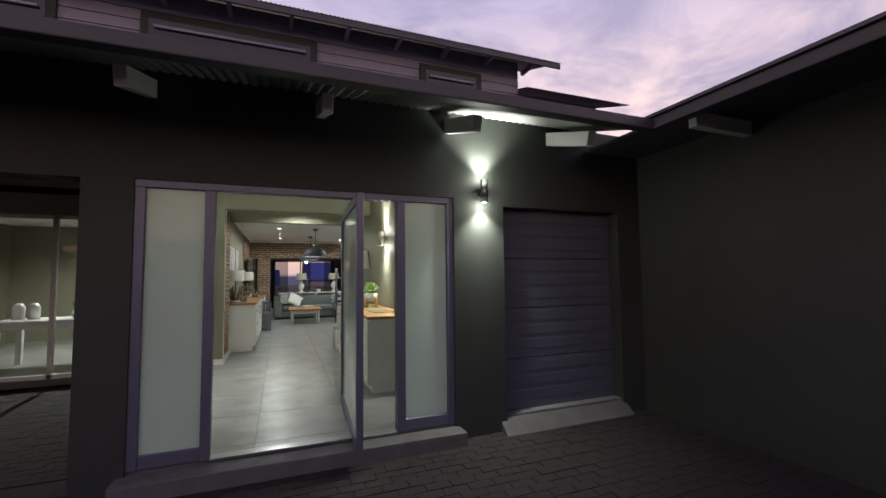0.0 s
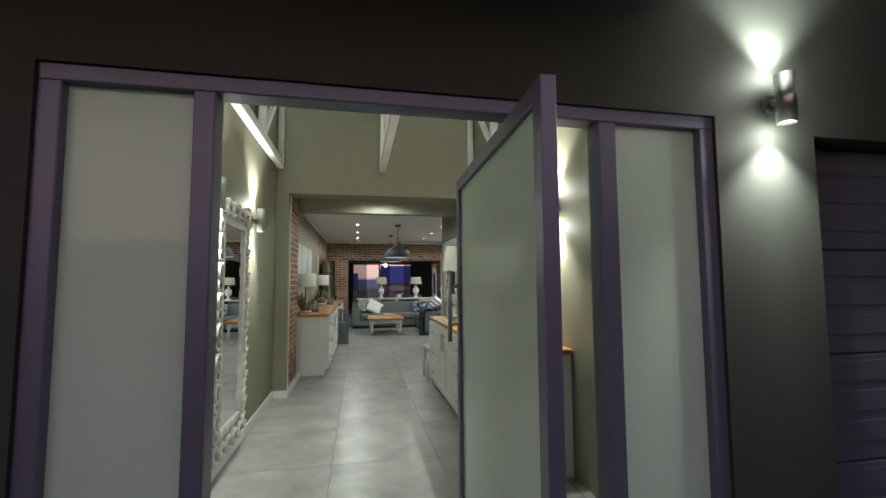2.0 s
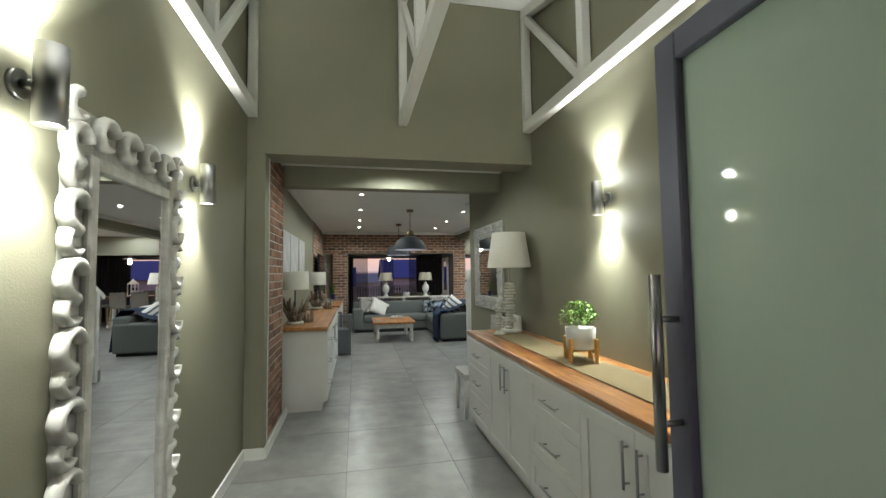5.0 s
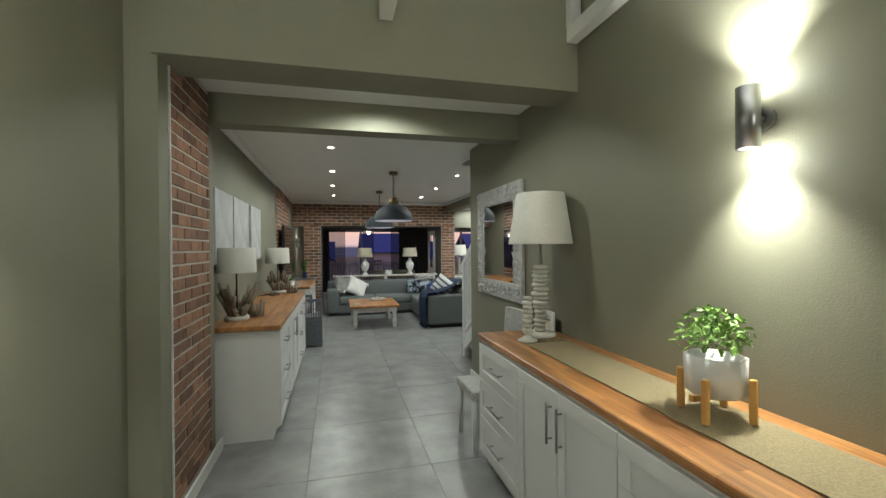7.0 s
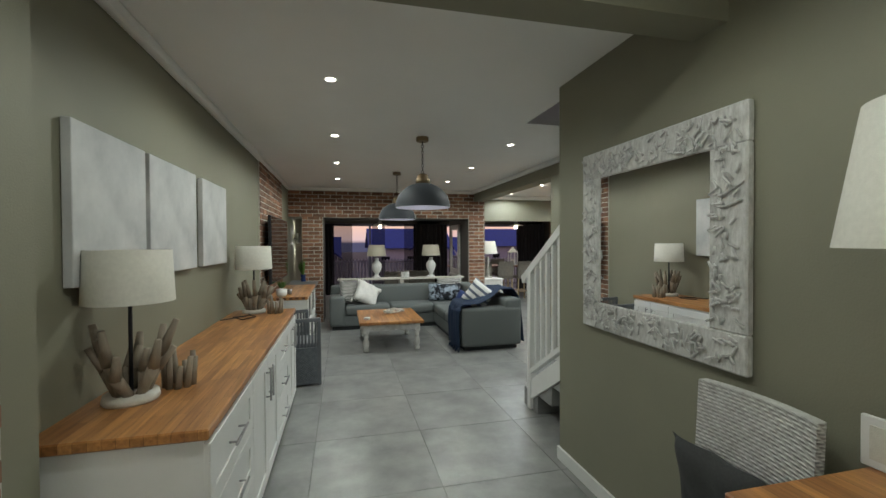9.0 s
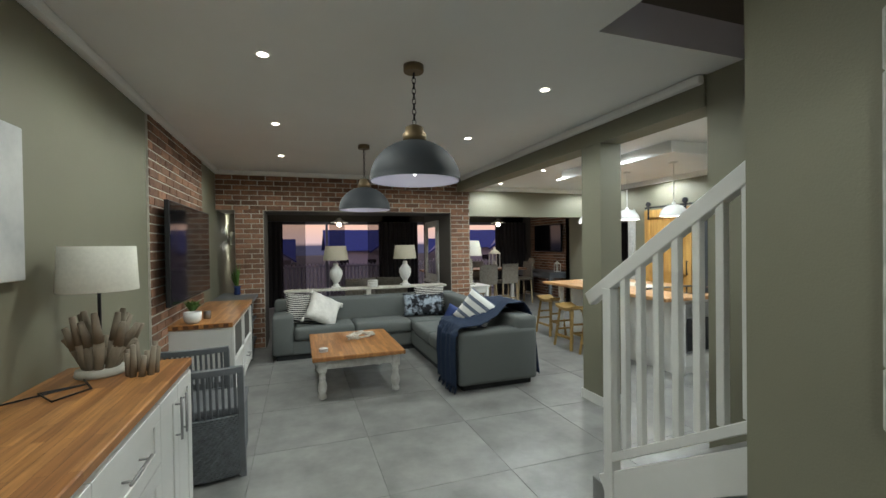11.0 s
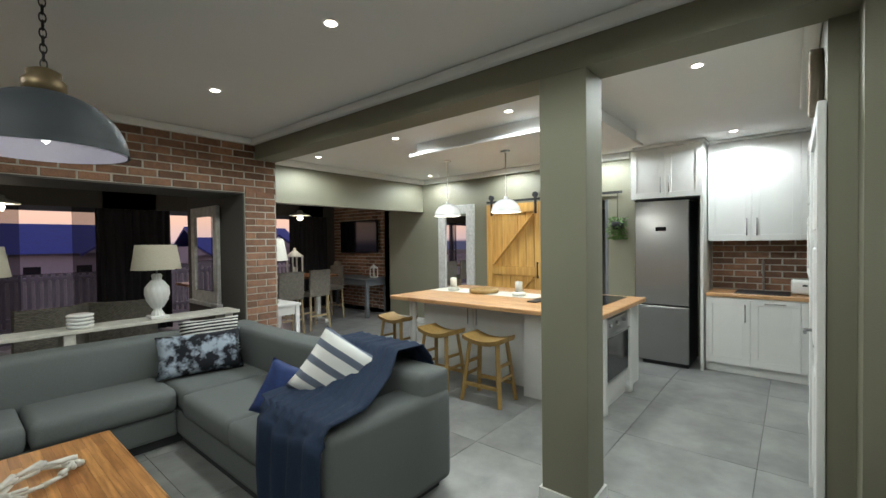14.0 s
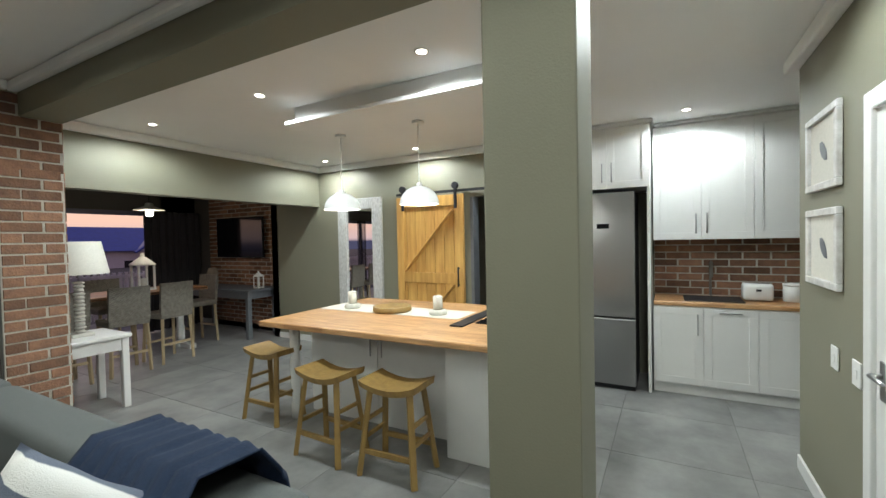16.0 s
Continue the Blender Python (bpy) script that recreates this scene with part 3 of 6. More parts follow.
# cornices and skirtings
setting("trim_cornice", boxes((-1.0, -0.94, 8.20, 15.43, CEIL - 0.07, CEIL - 0.002), (2.82, 2.88, 10.57, 15.43, CEIL - 0.07, CEIL - 0.002), (-0.94, 2.82, 15.37, 15.43, CEIL - 0.07, CEIL - 0.002), (3.10, 5.33, 10.666, 10.74, CEIL - 0.09, CEIL - 0.002), (5.26, 5.33, 9.05, 10.666, CEIL - 0.09, CEIL - 0.002),
                              (3.12, 6.55, 16.16, 16.24, CEIL - 0.09, CEIL - 0.002), (6.47, 6.55, 12.45, 16.16, CEIL - 0.09, CEIL - 0.002), bevel=0.02), WHITE_CEIL, "white cornice", "cornice")
setting("baseboard", boxes((HALL_L, HALL_L + 0.015, 3.24, 7.10, 0, 0.09), (HALL_L, -0.86, 7.082, 7.097, 0, 0.09), (-0.862, -0.845, 7.10, 8.2, 0, 0.09), (HALL_R - 0.015, HALL_R, 7.5, 9.415, 0, 0.09), (HALL_R, 1.72, 9.40, 9.415, 0, 0.09),
                           (2.865, 3.14, 11.635, 11.65, 0, 0.09), (2.865, 2.88, 11.65, 11.93, 0, 0.09), (3.125, 3.14, 11.65, 11.93, 0, 0.09), (2.865, 3.14, 11.93, 11.945, 0, 0.09),
                           (2.885, 2.90, 8.5, 10.57, 0, 0.09), (4.15, 5.26, 10.666, 10.681, 0, 0.09), (6.535, 6.55, 13.65, 17.2, 0, 0.09), (6.835, 6.85, 17.35, 20, 0, 0.09)), WHITE, "white skirting board", "skirting")

# ---- hall trusses ----
def truss(x):
    t = thing("roof_truss", "white painted timber truss with verticals and diagonals", "roof truss", (x, 7.05, 2.96), group="hall roof trusses")
    part("bottom_chord", boxes((-0.04, 0.04, -3.78, 0.02, -0.05, 0.05), bevel=0.004), WHITE, t)
    b = bmesh.new()
    beam(b, (0, -3.75, roof_z(3.30) - 2.96 - 0.05), (0, 0.02, roof_z(7.07) - 2.96 - 0.05), 0.08, 0.09)
    part("top_chord", b, WHITE, t)
    ys = (0.0, -1.06, -2.12, -3.18)
    for y in ys[:3]:
        zt = roof_z(7.05 + y) - 2.96 - 0.09
        part("upright", boxes((-0.035, 0.035, y - 0.04, y + 0.04, 0.05, zt), bevel=0.004), WHITE, t)
    for a, c in zip(ys, ys[1:]):
        zt = roof_z(7.05 + a) - 2.96 - 0.12
        if zt > 0.25:
            part("diagonal", beam(bmesh.new(), (0, a - 0.04, zt), (0, c + 0.06, 0.06), 0.05, 0.07), WHITE, t)


for x in (-0.98, 0.325, 1.555):
    truss(x)
# ---- cabinets ----
def shaker(name, x0, x1, z0, z1, parent, handle, mat=WHITE):
    """A framed front at y = 0, facing -y, with a bar handle: 'h', 'l', 'r' or ''."""
    b = boxes((x0, x1, -0.014, 0.0, z0, z1))
    w = min(0.07, (z1 - z0) * 0.3)
    for s in ((x0, x1, z0, z0 + w), (x0, x1, z1 - w, z1), (x0, x0 + w, z0 + w, z1 - w), (x1 - w, x1, z0 + w, z1 - w)):
        box(b, s[0], s[1], -0.022, -0.014, s[2], s[3], 0.002)
    d = part(name, b, mat, parent)
    if handle:
        h = bmesh.new()
        cx, cz = (x0 + x1) / 2, (z0 + z1) / 2
        if handle == "h":
            a, c = (cx - 0.09, -0.05, z1 - w * 0.5), (cx + 0.09, -0.05, z1 - w * 0.5)
            if z1 - z0 < 0.35:
                a, c = (cx - 0.11, -0.05, cz), (cx + 0.11, -0.05, cz)
        else:
            hx = x0 + 0.045 if handle[0] == "l" else x1 - 0.045
            top = z1 - 0.06 if len(handle) == 1 else z0 + 0.26
            a, c = (hx, -0.05, top - 0.20), (hx, -0.05, top)
        rod(h, a, c, 0.0065)
        v = (Vector(c) - Vector(a)) * 0.12
        for p in (Vector(a) + v, Vector(c) - v):
            rod(h, p, (p.x, -0.012, p.z), 0.005)
        part("handle", h, STEEL, d, "brushed steel bar handle", smooth=True)
    return d


def unit(at, turn, width, depth, height, fronts, label, group, plinth=0.09):
    t = thing("base_cabinet", label, "cabinet", at, turn, group)
    part("carcass", boxes((0, width, 0.0, depth, plinth, height)), WHITE, t)
    if plinth:
        part("plinth", boxes((0, width, 0.04, depth, 0, plinth)), WHITE, t)
    for kind, x0, x1, z0, z1, hd in fronts:
        shaker(kind, x0 + 0.002, x1 - 0.002, z0 + 0.002, z1 - 0.002, t, hd)
    return t


def drawers(w, z0, z1, n=3):
    s = (z1 - z0) / n
    return [("drawer", 0, w, z0 + s * k, z0 + s * (k + 1), "h") for k in range(n)]


def doors(w, z0, z1):
    return [("door", 0, w / 2, z0, z1, "r"), ("door", w / 2, w, z0, z1, "l")]


# hall sideboard along the right wall; its fronts face -x
lab = "white shaker sideboard unit with steel bar handles"
yy = 7.47
for k, w in enumerate((0.66, 0.88, 0.66, 0.88)):
    fr = drawers(w, 0.10, 0.88) if k % 2 == 0 else doors(w, 0.10, 0.88)
    unit((1.05, yy, 0), -90, w, 0.55, 0.90, fr, lab, "hall sideboard units")
    yy -= w
wt = thing("worktop", "oiled butcher-block worktop on the hall sideboard", "worktop", (1.31, 5.93, 0.90))
part("slab", boxes((-0.285, 0.293, -1.57, 1.57, 0, 0.04), bevel=0.005), BLOCK_Y, wt)
BURLAP = material("burlap_weave", (0.34, 0.27, 0.15), 0.95, scale=180, vary=0.25, bump=0.5, bump_scale=400)
rn = thing("table_runner", "natural burlap runner lying on the worktop", "runner", (1.345, 6.10, 0.944))
part("cloth", boxes((-0.15, 0.15, -1.3, 0.95, 0, 0.003)), BURLAP, rn)
fb = bmesh.new()
for k in range(34):
    x = -0.148 + 0.3 * k / 33
    rod(fb, (x, 0.95, 0.0025), (x + random.uniform(-0.008, 0.008), 1.03 + random.uniform(-0.01, 0.015), 0.002), 0.0018, seg=4)
part("fringe", fb, BURLAP, rn)

# living room sideboard along the left wall; its fronts face +x
yy = 8.27
for k, w in enumerate((0.74, 0.88, 0.65, 0.56)):
    fr = drawers(w, 0.10, 0.88) if k % 2 == 0 else doors(w, 0.10, 0.88)
    unit((-0.445, yy, 0), 90, w, 0.55, 0.90, fr, "white shaker sideboard unit beside the wall", "living room sideboard units")
    yy += w
wt = thing("worktop", "oiled butcher-block worktop on the long sideboard", "worktop", (-0.71, 9.685, 0.90))
part("slab", boxes((-0.287, 0.288, -1.44, 1.44, 0, 0.04), bevel=0.005), BLOCK_Y, wt)

# media cabinet
t = unit((-0.46, 12.86, 0), 90, 1.55, 0.53, 0.80, [("drawer", 0.05, 0.75, 0.10, 0.42, "h"), ("drawer", 0.80, 1.50, 0.10, 0.42, "h")], "white media cabinet with open niches and drawers", "")
# the front is closed here; thin dark sheets stand in for niche shade
part("niche_shade", boxes((0.05, 0.75, -0.004, 0.0, 0.46, 0.76), (0.80, 1.50, -0.004, 0.0, 0.46, 0.76)), PATIO, t, "dark sheet coloured as the shade inside open niches")
for x in (0.0, 0.75, 1.50):
    part("stile", boxes((x, x + 0.05, -0.03, 0.0, 0.1, 0.8), bevel=0.004), WHITE, t)
part("shelf", boxes((0.05, 1.5, -0.03, 0.0, 0.42, 0.46), bevel=0.003), WHITE, t)
wt = thing("worktop", "oiled butcher-block top of the media cabinet", "worktop", (-0.73, 13.68, 0.80))
part("slab", boxes((-0.27, 0.29, -0.84, 1.02, 0, 0.045), bevel=0.005), BLOCK_Y, wt)


def television(x, y, z, w, h, turn):
    t = thing("television", "flat black television mounted on the brick wall", "television", (x, y, z), turn)
    part("casing", boxes((-w / 2, w / 2, 0, 0.04, -h / 2, h / 2), bevel=0.006), DARKMETAL, t)
    part("screen", boxes((-w / 2 + 0.012, w / 2 - 0.012, -0.003, 0.0, -h / 2 + 0.014, h / 2 - 0.012)), BLACKGLASS, t, "glossy dark screen")
    part("bracket", boxes((-0.12, 0.12, 0.04, 0.11, -0.12, 0.12)), DARKMETAL, t)
    return t


television(-0.86, 13.32, 1.52, 1.66, 0.92, 90)

# grey trolley with a plant
t = thing("trolley", "blue-grey painted serving trolley with shelves", "trolley", (-0.70, 15.2, 0))
part("top", boxes((-0.27, 0.27, -0.55, 0.60, 0.80, 0.84), bevel=0.006), GREYWOOD, t)
for z in (0.16, 0.48):
    part("shelf", boxes((-0.24, 0.24, -0.5, 0.55, z, z + 0.03)), GREYWOOD, t)
for x in (-0.23, 0.23):
    for y in (-0.5, 0.55):
        part("leg", boxes((x - 0.025, x + 0.025, y - 0.025, y + 0.025, 0.05, 0.80), bevel=0.004), GREYWOOD, t)
        b = bmesh.new()
        rod(b, (x - 0.012, y, 0.03), (x + 0.012, y, 0.03), 0.03, seg=14)
        part("castor", b, DARKMETAL, t)


def plant(at, label, n, spread, length, wide, pot, upright=0.9):
    t = thing("potted_plant", label, "plant", at)
    rng = random.Random(7 + n)
    pot(t)
    b = bmesh.new()
    for k in range(n):
        a, r = rng.uniform(0, 6.28), rng.uniform(0, 1)
        base = Vector((math.cos(a) * 0.03 * r, math.sin(a) * 0.03 * r, 0.12))
        tip = base + Vector((math.cos(a) * spread * r, math.sin(a) * spread * r, length * (0.4 + 0.6 * rng.random()) * upright))
        side = Vector((-math.sin(a), math.cos(a), 0)) * wide
        mid = base.lerp(tip, 0.5) + Vector((0, 0, 0.02))
        q = [base - side * 0.3, base + side * 0.3, mid + side, tip, mid - side]
        v = [b.verts.new(p) for p in q]
        b.faces.new((v[0], v[1], v[2], v[4]))
        b.faces.new((v[4], v[2], v[3]))
    part("leaves", b, LEAF, t, "green leaves")
    return t


def glass_vase(t):
    part("vase", lathe(bmesh.new(), [(0.04, 0), (0.05, 0.02), (0.045, 0.10), (0.055, 0.14), (0.05, 0.14), (0.04, 0.10), (0.03, 0.02)]), ROYAL, t, "blue vase")


def white_bowl(t):
    part("pot", lathe(bmesh.new(), [(0.05, 0), (0.075, 0.03), (0.078, 0.11), (0.07, 0.11), (0.065, 0.09), (0.0, 0.09)]), CERAMIC, t, "white pot")


plant((-0.72, 15.45, 0.84), "spiky green plant in a blue vase", 60, 0.12, 0.42, 0.012, glass_vase)
plant((-0.80, 12.95, 0.845), "small succulent in a white pot", 50, 0.07, 0.12, 0.014, white_bowl)
b = bmesh.new()
t = thing("glass_jar", "small glass jar on the media cabinet", "jar", (-0.72, 13.2, 0.845))
part("body", lathe(b, [(0.03, 0), (0.034, 0.01), (0.034, 0.07), (0.028, 0.08)]), STEEL, t)


# ---- table lamps ----
def shade(t, z, h, r0, r1, mat=LINEN):
    b = bmesh.new()
    lathe(b, [(r0, z), (r1, z + h), (r1 - 0.004, z + h), (r0 - 0.004, z)], seg=36)
    bmesh.ops.delete(b, geom=[f for f in b.faces if len(f.verts) > 4], context="FACES")
    part("shade", b, mat, t, "linen drum shade", smooth=True)


def drift_lamp(x, y):
    t = thing("table_lamp", "driftwood table lamp with a pale drum shade", "table lamp", (x, y, 0.94), group="driftwood table lamps")
    part("base", lathe(bmesh.new(), [(0.10, 0), (0.105, 0.01), (0.10, 0.035), (0.0, 0.037)]), PALEWOOD, t)
    rng = random.Random(int(y * 10))
    for k in range(16):
        a = rng.uniform(0, 6.28)
        p = Vector((math.cos(a) * 0.05, math.sin(a) * 0.05, 0.03))
        q = p + Vector((math.cos(a) * rng.uniform(0.02, 0.13), math.sin(a) * rng.uniform(0.02, 0.13), rng.uniform(0.12, 0.34)))
        b = bmesh.new()
        mid = p.lerp(q, 0.5) + Vector((rng.uniform(-0.02, 0.02), rng.uniform(-0.02, 0.02), 0))
        rod(b, p, mid, 0.020, 0.024, 7)
        rod(b, mid, q, 0.024, 0.013, 7)
        part("stick", b, DRIFT, t, smooth=True)
    b = bmesh.new()
    rod(b, (0, 0, 0.03), (0, 0, 0.46), 0.008)
    part("stem", b, DARKMETAL, t)
    shade(t, 0.42, 0.22, 0.165, 0.155)


drift_lamp(-0.83, 8.64)
drift_lamp(-0.78, 10.93)
for x, y in ((-0.70, 8.80), (-0.58, 10.86)):
    t = thing("driftwood_candle", "driftwood tealight holder on the worktop", "candle holder", (x, y, 0.94), group="driftwood tealight holders")
    for k in range(9):
        a = 6.28 * k / 9
        b = bmesh.new()
        rod(b, (0.055 * math.cos(a), 0.055 * math.sin(a), 0), (0.065 * math.cos(a + 0.2), 0.065 * math.sin(a + 0.2), 0.13 + 0.03 * math.sin(k * 2.4)), 0.016, 0.012, 7)
        part("stick", b, DRIFT, t, smooth=True)
cb = bpy.data.curves.new("lamp_cord", "CURVE")
cb.dimensions, cb.bevel_depth = "3D", 0.004
cb.materials.append(DARKMETAL)
sp = cb.splines.new("POLY")
pts = [(-0.82, 10.85, 0.945), (-0.72, 10.67, 0.945), (-0.80, 10.53, 0.945), (-0.90, 10.65, 0.95), (-0.77, 10.75, 0.945), (-0.98, 10.55, 0.945)]
sp.points.add(len(pts) - 1)
for p, q in zip(sp.points, pts):
    p.co = (*q, 1)
tagged(new("lamp_cord", cb), "black lamp cord lying on the worktop", "cable")

# stacked-stone lamp and small things on the hall sideboard
STONE = material("white_stacked_stone", (0.66, 0.65, 0.58), 0.6, scale=14, vary=0.12, bump=0.3, bump_scale=30)
t = thing("table_lamp", "stacked white stone lamp with a large cream shade", "table lamp", (1.41, 7.25, 0.94))
part("base", lathe(bmesh.new(), [(0.10, 0), (0.105, 0.015), (0.09, 0.035), (0.0, 0.036)]), STONE, t)
rng = random.Random(4)
for k in range(15):
    r, z = rng.uniform(0.04, 0.064), 0.035 + k * 0.031
    b = lathe(bmesh.new(), [(0.001, 0), (r * 0.8, 0.003), (r, 0.015), (r * 0.85, 0.028), (0.001, 0.031)], (rng.uniform(-0.012, 0.012), rng.uniform(-0.012, 0.012), z), 16)
    part("stone", b, STONE, t, smooth=True)
b = bmesh.new()
rod(b, (0, 0, 0.49), (0, 0, 0.74), 0.007)
part("stem", b, STEEL, t)
shade(t, 0.645, 0.35, 0.22, 0.165)
t = thing("candle_holder", "short stack of white pebbles on a dish", "candle holder", (1.25, 7.13, 0.94))
part("dish", lathe(bmesh.new(), [(0.06, 0), (0.065, 0.012), (0.03, 0.03), (0.02, 0.05), (0.03, 0.06)]), STONE, t, smooth=True)
for k in range(8):
    part("stone", lathe(bmesh.new(), [(0.001, 0), (0.03, 0.004), (0.036 - 0.001 * k, 0.015), (0.03, 0.026), (0.001, 0.03)], (0.004 * math.sin(k * 2), 0.003 * math.cos(k * 3), 0.06 + 0.03 * k), 14), STONE, t, smooth=True)
t = thing("photo_frame", "white photo frame leaning on the wall", "photo frame", (1.545, 7.42, 0.94), -90)
part("frame", boxes((-0.1, 0.1, 0, 0.015, 0, 0.15), bevel=0.003), WHITE, t)
part("picture", boxes((-0.075, 0.075, -0.003, 0.0, 0.025, 0.125)), LINEN, t)


def stand_pot(t):
    part("pot", lathe(bmesh.new(), [(0.075, 0.07), (0.10, 0.08), (0.105, 0.20), (0.09, 0.20), (0.085, 0.17), (0.0, 0.17)], seg=8), CERAMIC, t, "white faceted pot")
    for k in range(4):
        a = 0.5 + k * math.pi / 2
        c, s = math.cos(a), math.sin(a)
        part("leg", box(bmesh.new(), -0.012, 0.012, -0.012, 0.012, 0, 0.14, 0.003, pose(c * 0.118, s * 0.118, 0, 0, 0, math.degrees(a))), PINE, t)
    part("crossbar", boxes((-0.11, 0.11, -0.01, 0.01, 0.055, 0.075)), PINE, t)


t = thing("potted_plant", "leafy green plant in a white pot on a wooden stand", "plant", (1.36, 5.82, 0.948))
t.scale = (0.97, 0.97, 1.10)
stand_pot(t)
b = bmesh.new()
rng = random.Random(11)
for k in range(260):
    a, e, r = rng.uniform(0, 6.28), rng.uniform(0.05, 1.5), rng.uniform(0.06, 0.135)
    c = Vector((r * math.cos(a) * math.cos(e) * 1.1, r * math.sin(a) * math.cos(e) * 1.1, 0.22 + r * math.sin(e) * 1.05))
    m = Matrix.Translation(c) @ Euler((rng.uniform(-0.8, 0.8), rng.uniform(-0.8, 0.8), a)).to_matrix().to_4x4()
    s = rng.uniform(0.011, 0.020)
    v = [b.verts.new(m @ Vector(p)) for p in ((-s, 0, 0), (-s * 0.3, -s * 0.6, 0.004), (s * 0.8, -s * 0.4, 0.003), (s, 0, -0.004), (s * 0.8, s * 0.4, 0.003), (-s * 0.3, s * 0.6, 0.004))]
    b.faces.new(v)
part("leaves", b, material("fresh_leaf", (0.22, 0.36, 0.07), 0.5, scale=40, colour2=(0.09, 0.20, 0.03)), t, "bright green leaves")


# ---- mirrors and pictures ----
def scroll(b, c, r, a0, a1, thick, x):
    """A carved band bent round c in the wall plane."""
    n = 14
    pts = []
    for i in range(n + 1):
        a, k = a0 + (a1 - a0) * i / n, 1 - 0.45 * i / n
        pts.append(Vector((x, c[0] + r * k * math.cos(a), c[1] + r * k * math.sin(a))))
    rings = []
    for i, p in enumerate(pts):
        d = (pts[min(i + 1, n)] - pts[max(i - 1, 0)]).normalized()
        side = Vector((0, -d.z, d.y))
        w = thick * (1 - 0.4 * i / n)
        rings.append([b.verts.new(p + side * (w * math.cos(c)) + Vector((thick * math.sin(c), 0, 0))) for c in [j * math.pi / 4 for j in range(8)]])
    for p, q in zip(rings, rings[1:]):
        for j in range(8):
            b.faces.new((p[j], p[(j + 1) % 8], q[(j + 1) % 8], q[j]))
    b.faces.new(rings[0][::-1])
    b.faces.new(rings[-1])


t = thing("hall_mirror", "tall mirror in a carved white scrollwork frame", "mirror", (HALL_L, 5.20, 0.08))
part("glass", boxes((0.02, 0.026, -0.29, 0.29, 0.24, 1.84)), MIRROR, t)
part("backing", boxes((0.004, 0.02, -0.42, 0.42, 0.03, 2.03)), WORN_WHITE, t)
for s in ((-0.33, -0.28, 0.20, 1.88), (0.28, 0.33, 0.20, 1.88), (-0.28, 0.28, 0.20, 0.25), (-0.28, 0.28, 1.83, 1.88)):
    part("inner_moulding", boxes((0.02, 0.045, *s), bevel=0.006), WORN_WHITE, t)
for k in range(9):
    z = 0.13 + k * 0.222
    for sgn in (-1, 1):
        b = bmesh.new()
        scroll(b, (sgn * 0.385, z), 0.072, math.pi / 2 * sgn, math.pi / 2 * sgn + sgn * 4.6, 0.026, 0.038)
        part("scroll", b, WORN_WHITE, t, smooth=True)
        b = bmesh.new()
        scroll(b, (sgn * 0.395, z + 0.11), 0.055, -math.pi / 2 * sgn, -math.pi / 2 * sgn - sgn * 4.0, 0.022, 0.036)
        part("scroll", b, WORN_WHITE, t, smooth=True)
for k in range(4):
    for z in (0.09, 1.96):
        b = bmesh.new()
        scroll(b, (-0.24 + 0.16 * k, z), 0.066, 0.4, 5.2, 0.026, 0.038)
        part("scroll", b, WORN_WHITE, t, smooth=True)

t = thing("wall_mirror", "mirror with a wide whitewashed woven-twig frame", "mirror", (HALL_R, 8.465, 1.612))
t.scale = (1, 1.09, 1.08)
part("glass", boxes((-0.03, -0.024, -0.36, 0.36, -0.36, 0.36)), MIRROR, t)
for s in ((-0.52, 0.52, -0.50, -0.35), (-0.52, 0.52, 0.35, 0.50), (-0.52, -0.36, -0.35, 0.35), (0.36, 0.52, -0.35, 0.35)):
    part("frame_board", boxes((-0.04, -0.003, *s), bevel=0.006), WHITEWASH, t)
b = bmesh.new()
rng = random.Random(3)
for k in range(900):
    y, z = rng.uniform(-0.495, 0.495), rng.uniform(-0.475, 0.475)
    if abs(y) < 0.375 and abs(z) < 0.365:
        continue
    a = rng.uniform(0, 3.14)
    d = Vector((0, math.cos(a), math.sin(a))) * rng.uniform(0.012, 0.026)
    c = Vector((-0.044 - rng.uniform(0, 0.010), y, z))
    rod(b, c - d, c + d, 0.006, 0.005, 5)
tagged(part("twigs", b, WHITEWASH, t, "woven twigs"), kind="stuff")

CANVAS = material("grey_watercolour_canvas", (0.62, 0.62, 0.61), 0.85, scale=4, bump=0.15, bump_scale=250, colour2=(0.36, 0.37, 0.38), detail=6)
for y0, y1 in ((8.505, 9.13), (9.18, 9.92), (10.06, 10.71)):
    t = thing("canvas_print", "pale grey watercolour canvas on the olive wall", "picture", (-1.0, (y0 + y1) / 2, 1.765), group="three grey canvases")
    part("canvas", boxes((0.003, 0.04, (y0 - y1) / 2, (y1 - y0) / 2, -0.33, 0.33), bevel=0.003), CANVAS, t)


# ---- wicker chairs ----
def wicker_material(name, c1, c2):
    m = material(name, c1, 0.75, scale=30, vary=0.2, bump=0, colour2=c2)
    tr = m.node_tree
    bs = tr.nodes["Principled BSDF"]
    tc = tr.nodes.new("ShaderNodeTexCoord")
    w1 = node(tr, "ShaderNodeTexWave", Scale=22.0, Distortion=0.3)
    w1.bands_direction = "Z"
    w2 = node(tr, "ShaderNodeTexWave", Scale=18.0, Distortion=0.3)
    w2.bands_direction = "DIAGONAL"
    mu = tr.nodes.new("ShaderNodeMath")
    mu.operation = "MULTIPLY"
    for w, i in ((w1, 0), (w2, 1)):
        tr.links.new(tc.outputs["Object"], w.inputs["Vector"])
        tr.links.new(w.outputs["Fac"], mu.inputs[i])
    bp = node(tr, "ShaderNodeBump", Strength=0.9, Distance=0.012)
    tr.links.new(mu.outputs[0], bp.inputs["Height"])
    tr.links.new(bp.outputs[0], bs.inputs["Normal"])
    return m


